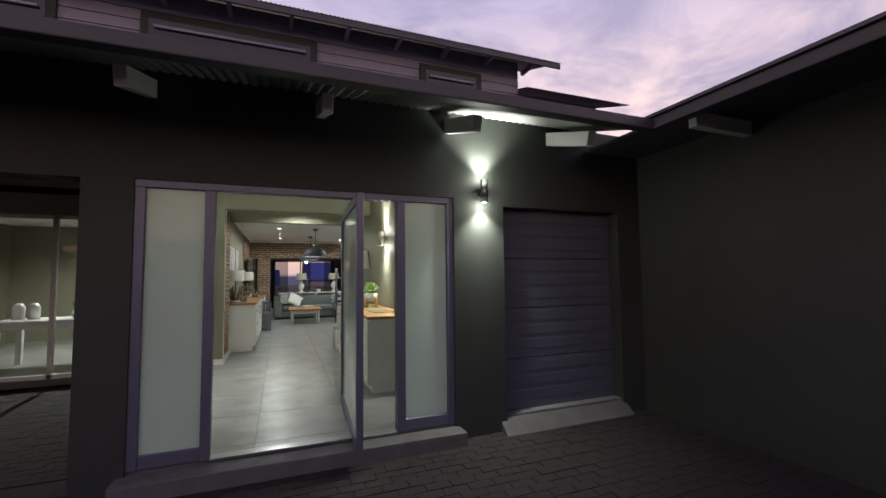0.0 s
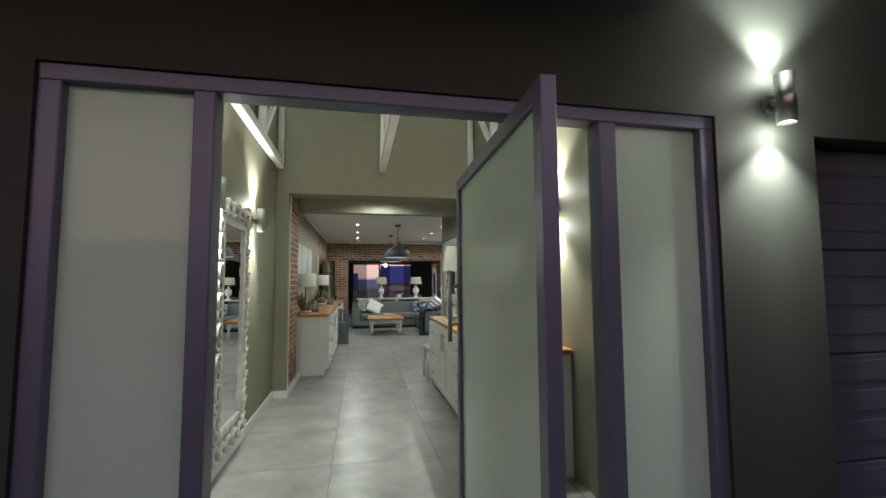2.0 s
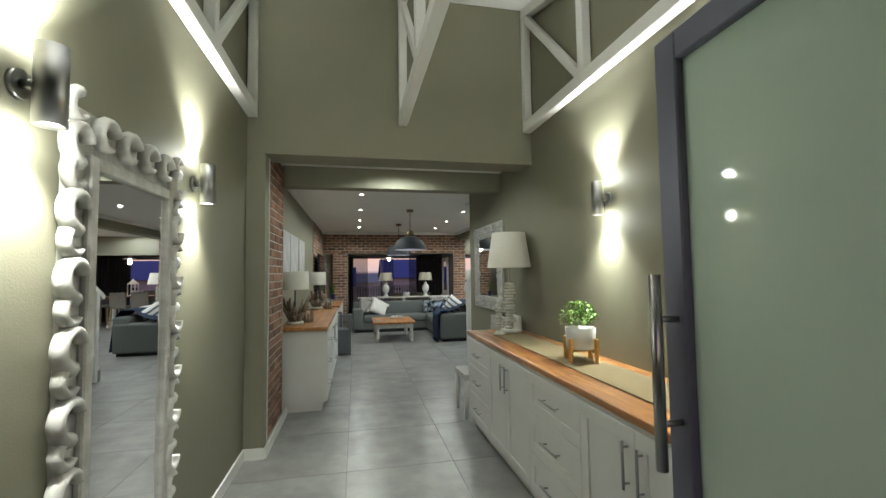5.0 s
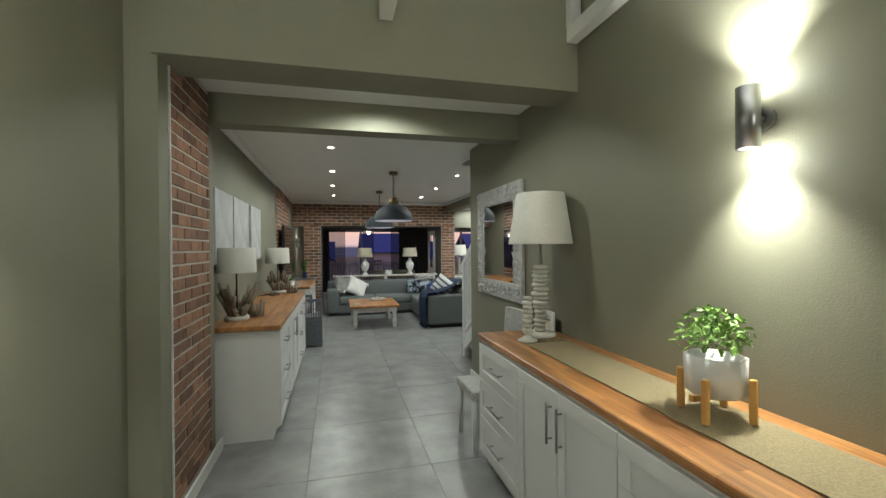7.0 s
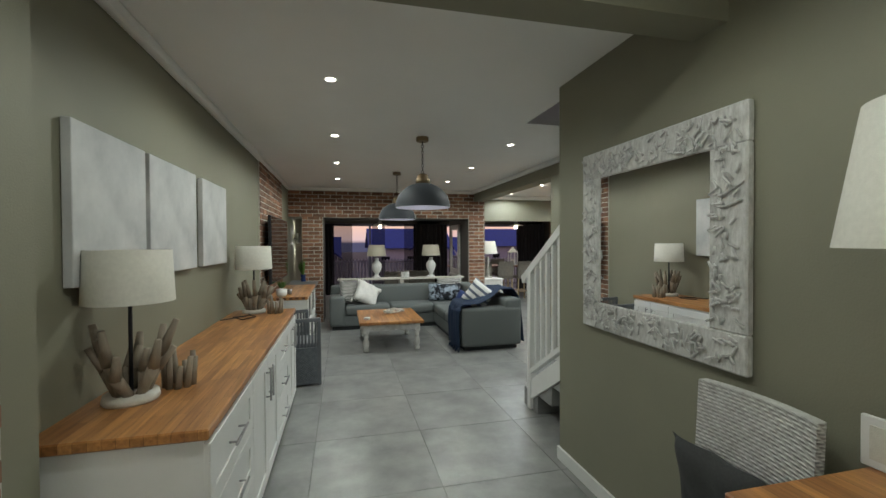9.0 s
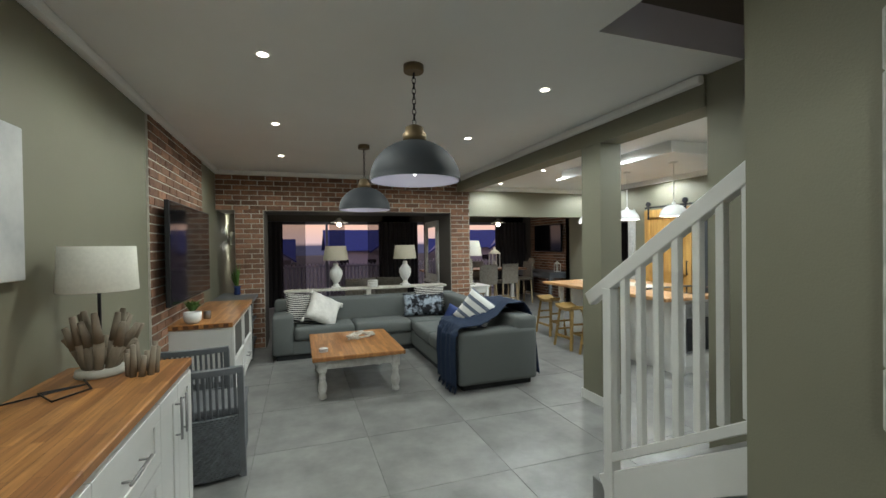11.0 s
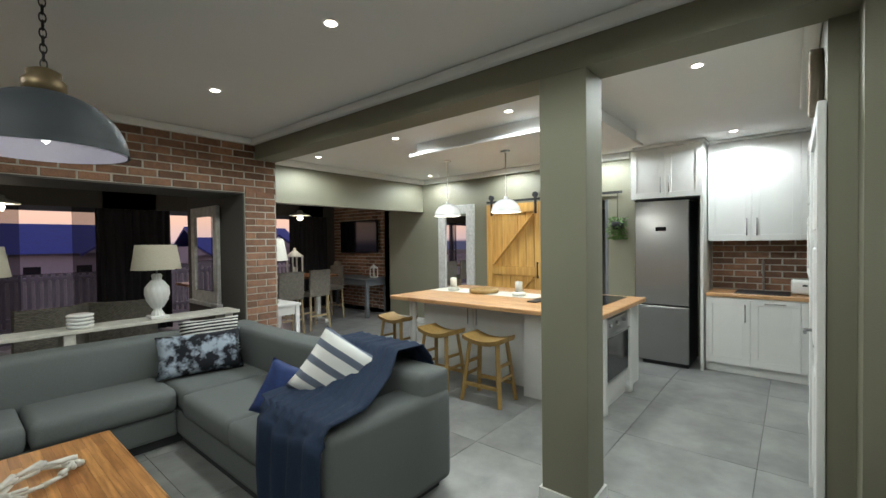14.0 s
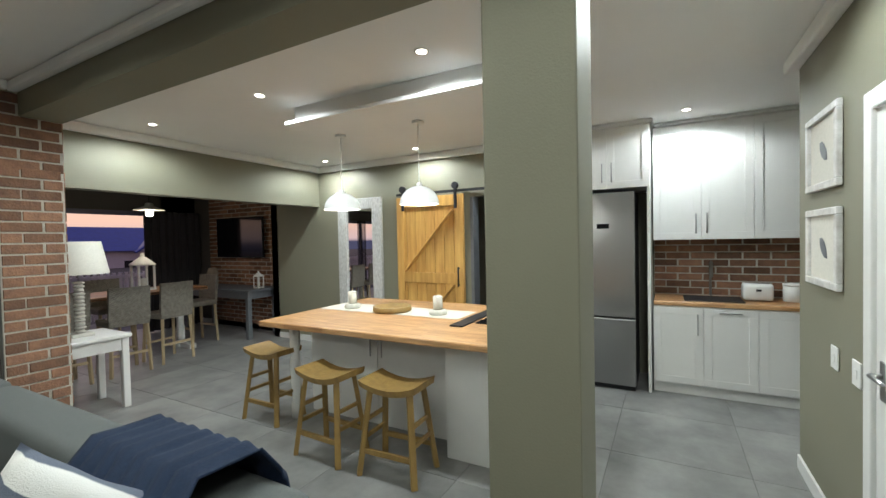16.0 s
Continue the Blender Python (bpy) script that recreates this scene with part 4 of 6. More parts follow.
WICKER_GREY = wicker_material("grey_painted_wicker", (0.155, 0.17, 0.185), (0.075, 0.085, 0.095))
WICKER_WHITE = wicker_material("whitewashed_wicker", (0.66, 0.66, 0.63), (0.40, 0.39, 0.37))
WICKER_TAUPE = wicker_material("taupe_wicker", (0.26, 0.235, 0.195), (0.12, 0.105, 0.085))


def curved_back(b, w, z0, z1, y, bow, thick):
    n = 10
    rows = []
    for dy in (0, thick):
        for z in (z0, z1):
            rows.append([b.verts.new((-w / 2 + w * i / n, y + dy - bow * (1 - (2 * i / n - 1) ** 2) * -1 + 0.06 * (z - z0), z)) for i in range(n + 1)])
    for p, q in ((0, 1), (2, 3), (0, 2), (1, 3)):
        for i in range(n):
            b.faces.new((rows[p][i], rows[p][i + 1], rows[q][i + 1], rows[q][i]))
    for i in (0, n):
        b.faces.new((rows[0][i], rows[1][i], rows[3][i], rows[2][i]))
    return b


for cx, cy in ((-0.48, 11.76), (-0.66, 12.42)):
    t = thing("wicker_chair", "grey painted wicker chair with a slatted curved back", "chair", (cx, cy, 0), 180, group="grey wicker chairs")
    part("skirt", boxes((-0.25, 0.25, -0.24, 0.20, 0.03, 0.42), bevel=0.02), WICKER_GREY, t)
    part("seat", boxes((-0.26, 0.26, -0.26, 0.20, 0.42, 0.47), bevel=0.015), GREYWOOD, t)
    part("lower_back", curved_back(bmesh.new(), 0.50, 0.03, 0.44, 0.215, 0.05, 0.03), WICKER_GREY, t)
    part("top_rail", curved_back(bmesh.new(), 0.56, 0.73, 0.77, 0.25, 0.05, 0.045), GREYWOOD, t)
    for sx in (-0.265, 0.265):
        b = bmesh.new()
        beam(b, (sx, 0.215, 0.0), (sx, 0.28, 0.75), 0.04, 0.04)
        part("stile", b, GREYWOOD, t)
    for k in range(14):
        u = -1 + 2 * (k + 0.5) / 14
        b = bmesh.new()
        beam(b, (0.245 * u, 0.235 + 0.05 * (1 - u * u), 0.43), (0.245 * u, 0.27 + 0.05 * (1 - u * u), 0.74), 0.018, 0.012)
        part("slat", b, GREYWOOD, t)

t = thing("wicker_chair", "whitewashed wicker chair beside the sideboard", "chair", (1.26, 7.80, 0), -90)
part("seat", boxes((-0.22, 0.22, -0.25, 0.20, 0.40, 0.47), bevel=0.02), WICKER_WHITE, t)
part("backrest", curved_back(bmesh.new(), 0.44, 0.47, 1.04, 0.17, 0.03, 0.04), WICKER_WHITE, t)
for x in (-0.19, 0.19):
    for y in (-0.22, 0.17):
        part("leg", lathe(bmesh.new(), [(0.018, 0), (0.024, 0.2), (0.027, 0.40)], (x, y, 0), 12), WHITE, t, smooth=True)

# ---- stairs: rise towards -y between the hall wall and the stair wall ----
st = thing("staircase", "straight tiled staircase with a white balustrade", "staircase", (1.70, 10.45, 0))
for k in range(9):
    z, y = 0.175 * (k + 1), -0.27 * k
    part("step", boxes((0.10, 1.197, y - 0.29, y, z - 0.175, z), bevel=0.004), TILE, st)
b = bmesh.new()
beam(b, (0.10, -0.12, 0.16), (0.10, -2.2, 1.49), 0.04, 0.16)
part("stringer", b, WHITE, st, "white side string")
b = bmesh.new()
beam(b, (0.10, -0.14, 0.345), (0.10, -2.2, 1.66), 0.06, 0.045)
part("bottom_rail", b, WHITE, st)
b = bmesh.new()
beam(b, (0.10, 0.0, 1.23), (0.10, -2.2, 2.64), 0.055, 0.075)
part("handrail", b, WHITE, st, "white painted handrail")
for k in range(19):
    y = -0.17 - 0.108 * k
    w = 0.032 if k == 0 else 0.018
    part("baluster" if k else "newel", boxes((0.10 - w, 0.10 + w, y - w, y + w, (0.02 if k == 0 else 0.28 - y * 0.64), 1.20 - y * 0.64), bevel=0.003), WHITE, st)
up = thing("upper_flight", "white stepped trim of the upper stair flight", "staircase", (2.265, 9.2, 2.47))
for k in range(5):
    part("tread_trim", boxes((0.56, 0.645, 0.68 - 0.30 * k, 0.98 - 0.30 * k, 0.22 - 0.19 * k, 0.28 - 0.19 * k), bevel=0.003), WHITE, up)
    part("riser_trim", boxes((0.56, 0.645, 0.68 - 0.30 * k, 0.74 - 0.30 * k, 0.09 - 0.19 * k, 0.22 - 0.19 * k), bevel=0.003), WHITE, up)
# ---- sofa ----
SX, SY = 1.25, 13.85
so = thing("corner_sofa", "grey woven fabric corner sofa with loose seat cushions", "sofa", (SX, SY, 0))


def sbox(x0, x1, y0, y1, z0, z1, bevel):
    return boxes((x0 - SX, x1 - SX, y0 - SY, y1 - SY, z0, z1), bevel=bevel)


# near-black boxes fill the gap under the sofa with painted shade
GAP_SHADE = material("sofa_gap_shade", (0.03, 0.032, 0.034), 0.9)
part("base", sbox(-0.14, 2.62, 14.52, 15.2, 0.0, 0.07, 0), GAP_SHADE, so)
part("base", sbox(1.80, 2.62, 12.52, 14.52, 0.0, 0.07, 0), GAP_SHADE, so)
part("seat_frame", sbox(-0.17, 1.76, 14.48, 15.25, 0.07, 0.27, 0.03), FABRIC, so)
part("seat_frame", sbox(1.76, 2.66, 12.47, 15.25, 0.07, 0.27, 0.03), FABRIC, so)
part("backrest", sbox(-0.18, 2.68, 14.98, 15.25, 0.27, 0.77, 0.05), FABRIC, so, smooth=True)
part("backrest", sbox(2.42, 2.685, 12.47, 14.98, 0.27, 0.76, 0.05), FABRIC, so, smooth=True)
part("arm", sbox(-0.19, 0.09, 14.46, 15.0, 0.07, 0.62, 0.05), FABRIC, so, smooth=True)
part("arm", sbox(1.735, 2.67, 12.45, 12.72, 0.06, 0.635, 0.05), FABRIC, so, smooth=True)
for x0, x1, y0, y1 in ((0.09, 0.92, 14.44, 14.99), (0.92, 1.76, 14.44, 14.99), (1.76, 2.44, 14.30, 14.99), (1.72, 2.44, 13.52, 14.30), (1.72, 2.44, 12.72, 13.52)):
    part("seat_cushion", sbox(x0 + 0.004, x1 - 0.004, y0, y1, 0.265, 0.445, 0.055), FABRIC, so, smooth=True)


def pillow(name, label, w, h, d, m, mat):
    t = thing(name, label, "cushion")
    t.matrix_world = m
    b = bmesh.new()
    n = 14
    rows = {}
    for s in (1, -1):
        for i in range(n + 1):
            for j in range(n + 1):
                u, v = 2 * i / n - 1, 2 * j / n - 1
                edge = (1 - abs(u) ** 3.5) * (1 - abs(v) ** 3.5)
                pin = 1 - 0.07 * (1 - abs(u) ** 2) * abs(v) - 0.07 * (1 - abs(v) ** 2) * abs(u)
                if s < 0 and (i in (0, n) or j in (0, n)):
                    rows[s, i, j] = rows[1, i, j]
                    continue
                rows[s, i, j] = b.verts.new((w / 2 * u * pin, s * d / 2 * max(0, edge) ** 0.45 + 0.006 * math.sin(7 * u + 4 * v), h / 2 * v * pin))
        for i in range(n):
            for j in range(n):
                b.faces.new((rows[s, i, j], rows[s, i + 1, j], rows[s, i + 1, j + 1], rows[s, i, j + 1]))
    part("cover", b, mat, t, smooth=True)
    return t


def banded(name, c1, c2, scale, axis="Z", sharp=0.5, noise_amt=0.6, cross=0.0):
    m = material(name, c1, 0.9, scale=60, vary=0.1, bump=0.35, bump_scale=260)
    tr = m.node_tree
    bs = tr.nodes["Principled BSDF"]
    tc = tr.nodes.new("ShaderNodeTexCoord")
    w = node(tr, "ShaderNodeTexWave", Scale=scale, Distortion=noise_amt, Detail=1.0)
    w.bands_direction = axis
    tr.links.new(tc.outputs["Object"], w.inputs["Vector"])
    r = ramp(tr, [(sharp - 0.04, c2), (sharp + 0.04, c1)], w.outputs["Fac"])
    tr.links.new(r.outputs[0], bs.inputs["Base Color"])
    return m


STRIPE = banded("black_white_stripe_weave", (0.62, 0.61, 0.58), (0.02, 0.02, 0.022), 11.0, "Z", 0.62, 1.2)
STRIPE2 = banded("navy_white_block_stripe", (0.72, 0.72, 0.70), (0.12, 0.14, 0.19), 3.0, "Z", 0.34, 0.3)
GREYDARK = material("charcoal_cushion_cloth", (0.045, 0.047, 0.048), 0.95, scale=120, vary=0.15, bump=0.3, bump_scale=300)
TUFT = material("white_tufted_cotton", (0.72, 0.71, 0.68), 0.95, scale=22, vary=0.08, bump=0.9, bump_scale=22)
FLORAL = material("blue_black_floral_print", (0.34, 0.40, 0.48), 0.9, scale=9, bump=0.2, bump_scale=200, colour2=(0.004, 0.005, 0.010), detail=3)
for nd in FLORAL.node_tree.nodes:
    if nd.type == "VALTORGB":
        nd.color_ramp.elements[0].position, nd.color_ramp.elements[1].position = 0.45, 0.60
pillow("cushion", "black and white striped cushion leaning on the sofa arm", 0.46, 0.46, 0.16, pose(0.20, 14.83, 0.66, -24, 8, 18), STRIPE)
tp = pillow("cushion", "white tufted cushion with corner tassels", 0.48, 0.48, 0.17, pose(0.50, 14.72, 0.64, -38, 28, 8), TUFT)
for sx in (-1, 1):
    for sz in (-1, 1):
        b = lathe(bmesh.new(), [(0.002, 0.0), (0.016, -0.012), (0.013, -0.028), (0.024, -0.075), (0.0, -0.077)], (sx * 0.245, 0, sz * 0.245 - 0.0), 10)
        part("tassel", b, TUFT, tp, "white tassel", smooth=True)
pillow("cushion", "black and white striped cushion in the sofa corner", 0.50, 0.34, 0.13, pose(2.16, 14.86, 0.72, -14, 0, -6), STRIPE)
pillow("cushion", "blue and black floral printed cushion", 0.66, 0.36, 0.15, pose(2.03, 14.74, 0.62, -22, 0, -12), FLORAL)
pillow("cushion", "navy and white block striped cushion on the throw", 0.42, 0.42, 0.16, pose(2.15, 12.95, 0.76, -10, 36, -38), STRIPE2)
pillow("cushion", "dark grey cushion leaning on the whitewashed wicker chair", 0.40, 0.38, 0.12, pose(1.36, 7.80, 0.665, 12, 0, -90), GREYDARK)
pillow("cushion", "royal blue velvet cushion", 0.40, 0.34, 0.14, pose(1.98, 13.20, 0.62, -25, 18, -58), ROYAL)

# throw
t = thing("throw_blanket", "navy throw draped over the sofa arm and back", "blanket", (1.7, 12.6, 0))
b = bmesh.new()
LINE = [(-0.02, 0.05, 0.0), (-0.035, 0.35, 0.0), (-0.02, 0.60, 0.0), (0.06, 0.67, 0.02), (0.30, 0.675, 0.06), (0.55, 0.76, 0.16), (0.72, 0.86, 0.28), (0.93, 0.86, 0.26), (1.01, 0.74, 0.22), (1.02, 0.40, 0.16), (1.03, 0.08, 0.12)]
grid = []
NU, NV = 70, 34
for i in range(NU + 1):
    f = i / NU * (len(LINE) - 1)
    k = min(int(f), len(LINE) - 2)
    f -= k
    x, z, y = (LINE[k][c] * (1 - f) + LINE[k + 1][c] * f for c in range(3))
    row = []
    for j in range(NV + 1):
        v = j / NV
        wide = 0.60 if i < NU * 0.3 else 0.66
        fold = 0.016 * math.sin(v * 26 + 1.4 * math.sin(i * 0.11)) + 0.012 * noise.noise(Vector((i * 0.12, v * 6, 0)))
        hang = i < NU * 0.24 or i > NU * 0.78
        yy = 0.9 * y - 0.17 + v * wide
        row.append(b.verts.new((x + (fold if hang else 0), yy + (0 if hang else 0.3 * fold), z + (0.012 + abs(fold) * 0.9 if not hang else 0.02 * math.sin(v * 9)))))
    grid.append(row)
for p, q in zip(grid, grid[1:]):
    for j in range(NV):
        b.faces.new((p[j], p[j + 1], q[j + 1], q[j]))
cl = part("cloth", b, NAVY, t, smooth=True)
md = cl.modifiers.new("thick", "SOLIDIFY")
md.thickness, md.offset = 0.008, 0
b = bmesh.new()
for j in range(0, NV + 1):
    v = j / NV
    rod(b, (-0.02 + 0.022 * math.sin(v * 26), -0.16 + v * 0.5, 0.06), (-0.03 + 0.02 * math.sin(v * 26), -0.16 + v * 0.5 + 0.004, 0.005), 0.005, 0.004, 5)
part("fringe", b, NAVY, t)

# ---- coffee table ----
t = thing("coffee_table", "coffee table with oiled block top and white turned legs", "coffee table", (0.755, 13.34, 0))
part("tabletop", boxes((-0.475, 0.475, -0.61, 0.61, 0.405, 0.45), bevel=0.006), BLOCK_Y, t)
for s in ((-0.40, 0.40, -0.545, -0.52), (-0.40, 0.40, 0.52, 0.545), (-0.41, -0.385, -0.52, 0.52), (0.385, 0.41, -0.52, 0.52)):
    part("apron", boxes((*s, 0.31, 0.405), bevel=0.002), WORN_WHITE, t)
for x in (-0.38, 0.38):
    for y in (-0.515, 0.515):
        b = lathe(bmesh.new(), [(0.026, 0.0), (0.040, 0.01), (0.042, 0.035), (0.030, 0.055), (0.034, 0.06), (0.046, 0.10), (0.047, 0.14), (0.034, 0.185), (0.026, 0.20), (0.036, 0.21), (0.036, 0.225), (0.030, 0.235), (0.038, 0.28)], (x, y, 0), 20)
        box(b, x - 0.042, x + 0.042, y - 0.042, y + 0.042, 0.28, 0.405, 0.004)
        part("leg", b, WORN_WHITE, t, "turned white leg")
t = thing("driftwood_bowl", "pale driftwood dish on the coffee table", "bowl", (0.86, 13.46, 0.452), 35)
rng = random.Random(8)
for k in range(26):
    a = rng.uniform(0, 6.28)
    c = Vector((math.cos(a) * 0.15, math.sin(a) * 0.08, rng.uniform(0.012, 0.06)))
    d = Vector((-math.sin(a) * 0.15, math.cos(a) * 0.07, rng.uniform(-0.015, 0.015))).normalized() * rng.uniform(0.04, 0.08)
    d.z = max(-0.012, min(0.02, d.z))
    b = bmesh.new()
    rod(b, c - d, c + d, 0.014, 0.008, 7)
    part("stick", b, PALEWOOD, t, smooth=True)
t = thing("coaster_stack", "stack of round white coasters", "coasters", (0.40, 12.98, 0.45))
for k in range(4):
    part("coaster", lathe(bmesh.new(), [(0.045, 0.009 * k), (0.048, 0.002 + 0.009 * k), (0.048, 0.007 + 0.009 * k), (0.045, 0.0085 + 0.009 * k)]), CERAMIC, t)

# ---- console behind the sofa ----
t = thing("sofa_console", "long whitewashed console table behind the sofa", "console table", (1.15, 15.40, 0))
for k in range(3):
    part("plank", boxes((-1.2, 1.45, -0.15 + 0.10 * k, -0.053 + 0.10 * k, 0.845, 0.875), bevel=0.004), PALEWOOD, t)
for x in (-1.1, 0.1, 1.35):
    part("trestle", boxes((x - 0.04, x + 0.04, -0.12, 0.12, 0, 0.845), bevel=0.004), PALEWOOD, t)
TWIST = material("white_twisted_ceramic", (0.66, 0.66, 0.64), 0.45, scale=10, vary=0.06, bump=0.05)


TAUPE_LINEN = material("taupe_linen", (0.40, 0.365, 0.29), 0.9, scale=60, vary=0.06, bump=0.2, bump_scale=300)


def urn_lamp(x, y, z):
    t = thing("table_lamp", "white twisted urn lamp with a taupe shade", "table lamp", (x, y, z), group="urn lamps behind the sofa")
    part("foot", boxes((-0.075, 0.075, -0.075, 0.075, 0, 0.03), bevel=0.006), TWIST, t)
    prof = [(0.055, 0.03), (0.045, 0.06), (0.03, 0.085), (0.05, 0.11), (0.085, 0.17), (0.10, 0.23), (0.095, 0.29), (0.06, 0.34), (0.035, 0.37), (0.045, 0.40), (0.03, 0.42)]
    b = bmesh.new()
    rings = []
    sg = 48
    for r, zz in prof:
        rings.append([b.verts.new(((r * (1 + 0.07 * math.cos(12 * (2 * math.pi * i / sg) + 30 * zz))) * math.cos(2 * math.pi * i / sg), (r * (1 + 0.07 * math.cos(12 * (2 * math.pi * i / sg) + 30 * zz))) * math.sin(2 * math.pi * i / sg), zz)) for i in range(sg)])
    for p, q in zip(rings, rings[1:]):
        for i in range(sg):
            b.faces.new((p[i], p[(i + 1) % sg], q[(i + 1) % sg], q[i]))
    part("urn", b, TWIST, t, smooth=True)
    bb = bmesh.new()
    rod(bb, (0, 0, 0.42), (0, 0, 0.60), 0.007)
    part("stem", bb, STEEL, t)
    shade(t, 0.46, 0.23, 0.20, 0.165, TAUPE_LINEN)


urn_lamp(0.74, 15.37, 0.875)
urn_lamp(1.89, 15.37, 0.875)
t = thing("bowl_stack", "stack of white ribbed bowls", "bowls", (1.33, 15.36, 0.875))
for k in range(4):
    part("bowl", lathe(bmesh.new(), [(0.07, 0.03 * k), (0.09, 0.008 + 0.03 * k), (0.092, 0.024 + 0.03 * k), (0.075, 0.03 * k + 0.03)]), CERAMIC, t, smooth=True)

# ---- patio room ----
t = thing("window_mirror", "distressed white window-frame mirror on the dark wall", "mirror", (2.746, 16.45, 0.85))
part("glass", boxes((-0.03, -0.024, -0.30, 0.30, 0.14, 1.06)), MIRROR, t)
for s in ((-0.40, -0.29, 0, 1.18), (0.29, 0.40, 0, 1.18), (-0.29, 0.29, 0, 0.13), (-0.29, 0.29, 1.06, 1.18)):
    part("frame_board", boxes((-0.05, -0.004, *s), bevel=0.006), WORN_WHITE, t)
part("sill", boxes((-0.08, -0.004, -0.44, 0.44, -0.05, 0.0), bevel=0.006), WORN_WHITE, t)


def sheer(name, alpha):
    m = bpy.data.materials.new(name)
    m.use_nodes = True
    tr = m.node_tree
    tr.nodes.clear()
    out = tr.nodes.new("ShaderNodeOutputMaterial")
    tp, df, mx = tr.nodes.new("ShaderNodeBsdfTransparent"), tr.nodes.new("ShaderNodeBsdfDiffuse"), tr.nodes.new("ShaderNodeMixShader")
    df.inputs[0].default_value = (0.06, 0.055, 0.065, 1)
    mx.inputs[0].default_value = alpha
    tr.links.new(tp.outputs[0], mx.inputs[1])
    tr.links.new(df.outputs[0], mx.inputs[2])
    tr.links.new(mx.outputs[0], out.inputs[0])
    return m


SHEER = sheer("sheer_voile", 0.62)


def curtain(x0, x1, y, mat, label):
    t = thing("curtain", label, "curtain", ((x0 + x1) / 2, y, 0), group="patio curtains")
    b = bmesh.new()
    n = int((x1 - x0) / 0.018)
    cols = []
    for i in range(n + 1):
        x = -(x1 - x0) / 2 + (x1 - x0) * i / n
        cols.append([b.verts.new((x, 0.045 * math.sin(i * 0.9 + 0.5 * math.sin(i * 0.23)) * (0.6 + 0.4 * k / 3), 0.02 + 2.18 * (1 - k / 3))) for k in range(4)])
    for p, q in zip(cols, cols[1:]):
        for k in range(3):
            b.faces.new((p[k], q[k], q[k + 1], p[k + 1]))
    part("cloth", b, mat, t, smooth=True)


curtain(-0.75, -0.20, 19.8, CURTAIN, "dark gathered floor-length curtain")
curtain(-0.22, 0.35, 19.75, SHEER, "dark sheer curtain, half see-through")
curtain(0.95, 1.35, 19.78, SHEER, "dark sheer curtain, half see-through")
curtain(1.95, 2.30, 19.75, SHEER, "dark sheer curtain, half see-through")
curtain(2.25, 3.35, 19.78, CURTAIN, "dark gathered floor-length curtain")
curtain(5.75, 6.75, 19.72, CURTAIN, "dark gathered floor-length curtain")
for x0, x1 in ((-0.6, 2.4), (3.2, 6.2)):
    t = thing("sliding_door", "dark aluminium sliding door frame, open to the deck", "door", ((x0 + x1) / 2, 20.05, 0), group="patio sliding doors")
    w = (x1 - x0) / 2
    part("head", boxes((-w, w, -0.04, 0.04, 2.14, 2.22)), ALU, t)
    for x in (-w + 0.03, 0.0, w - 0.03):
        part("post", boxes((x - 0.03, x + 0.03, -0.04, 0.04, 0, 2.14)), ALU, t)


def patio_lamp(x, y, z):
    t = thing("patio_lamp", "white dish lamp with a caged lit bulb", "pendant lamp", (x, y, z), group="dish lamps in the patio room")
    part("dish", lathe(bmesh.new(), [(0.19, -0.01), (0.19, 0.0), (0.06, 0.05), (0.05, 0.09), (0.02, 0.10)]), CERAMIC, t)
    part("bulb", lathe(bmesh.new(), [(0.001, -0.10), (0.04, -0.085), (0.05, -0.05), (0.035, -0.01)], seg=16), BULB, t, smooth=True)
    b = bmesh.new()
    rod(b, (0, 0, 0.1), (0, 0, 2.62 - z), 0.006)
    part("stem", b, DARKMETAL, t)
    lamp("patio_bulb_light", "POINT", (x, y, z - 0.13), 9.0, size=0.05, colour=(1, 0.86, 0.66))


patio_lamp(1.04, 18.0, 2.09)
patio_lamp(4.99, 18.0, 2.10)
for x, a in ((0.95, 20), (1.75, -20)):
    t = thing("tub_chair", "pale grey tub chair in the patio room", "chair", (x + 0.3, 17.1, 0), 180 + a, group="patio tub chairs")
    part("seat", boxes((-0.28, 0.28, -0.28, 0.28, 0.18, 0.45), bevel=0.05), GREYWOOD, t)
    part("backrest", curved_back(bmesh.new(), 0.66, 0.30, 0.92, 0.22, 0.14, 0.05), WICKER_TAUPE, t)
    for lx in (-0.22, 0.22):
        for ly in (-0.22, 0.22):
            part("leg", boxes((lx - 0.02, lx + 0.02, ly - 0.02, ly + 0.02, 0, 0.18)), GREYWOOD, t)

setting("deck", boxes((-4, 10, 20.2, 21.9, -0.16, -0.02)), CONCRETE, "deck outside the sliding doors", "deck")
bal = thing("balustrade", "white painted picket balustrade on the deck", "balustrade", (3.0, 21.6, 0))
RAILW = material("lavender_white_rail", (0.50, 0.47, 0.52), 0.6)
for z in (0.20, 0.92):
    part("rail", boxes((-6.2, 6.2, -0.03, 0.03, z, z + 0.06)), RAILW, bal)
pk = mesh_of(boxes((-0.028, 0.028, -0.015, 0.015, 0.08, 1.03)), "picket", RAILW)
for k in range(110):
    ob = new("picket", pk)
    ob.parent = bal
    ob.location = (-6.1 + 0.112 * k, 0, 0)
for k in range(7):
    part("post", boxes((-6.2 + 2.06 * k, -6.10 + 2.06 * k, -0.05, 0.05, -0.02, 1.12)), RAILW, bal)
BLUEROOF = material("blue_tin_roof", (0.012, 0.03, 0.24), 0.45, scale=3, vary=0.15)
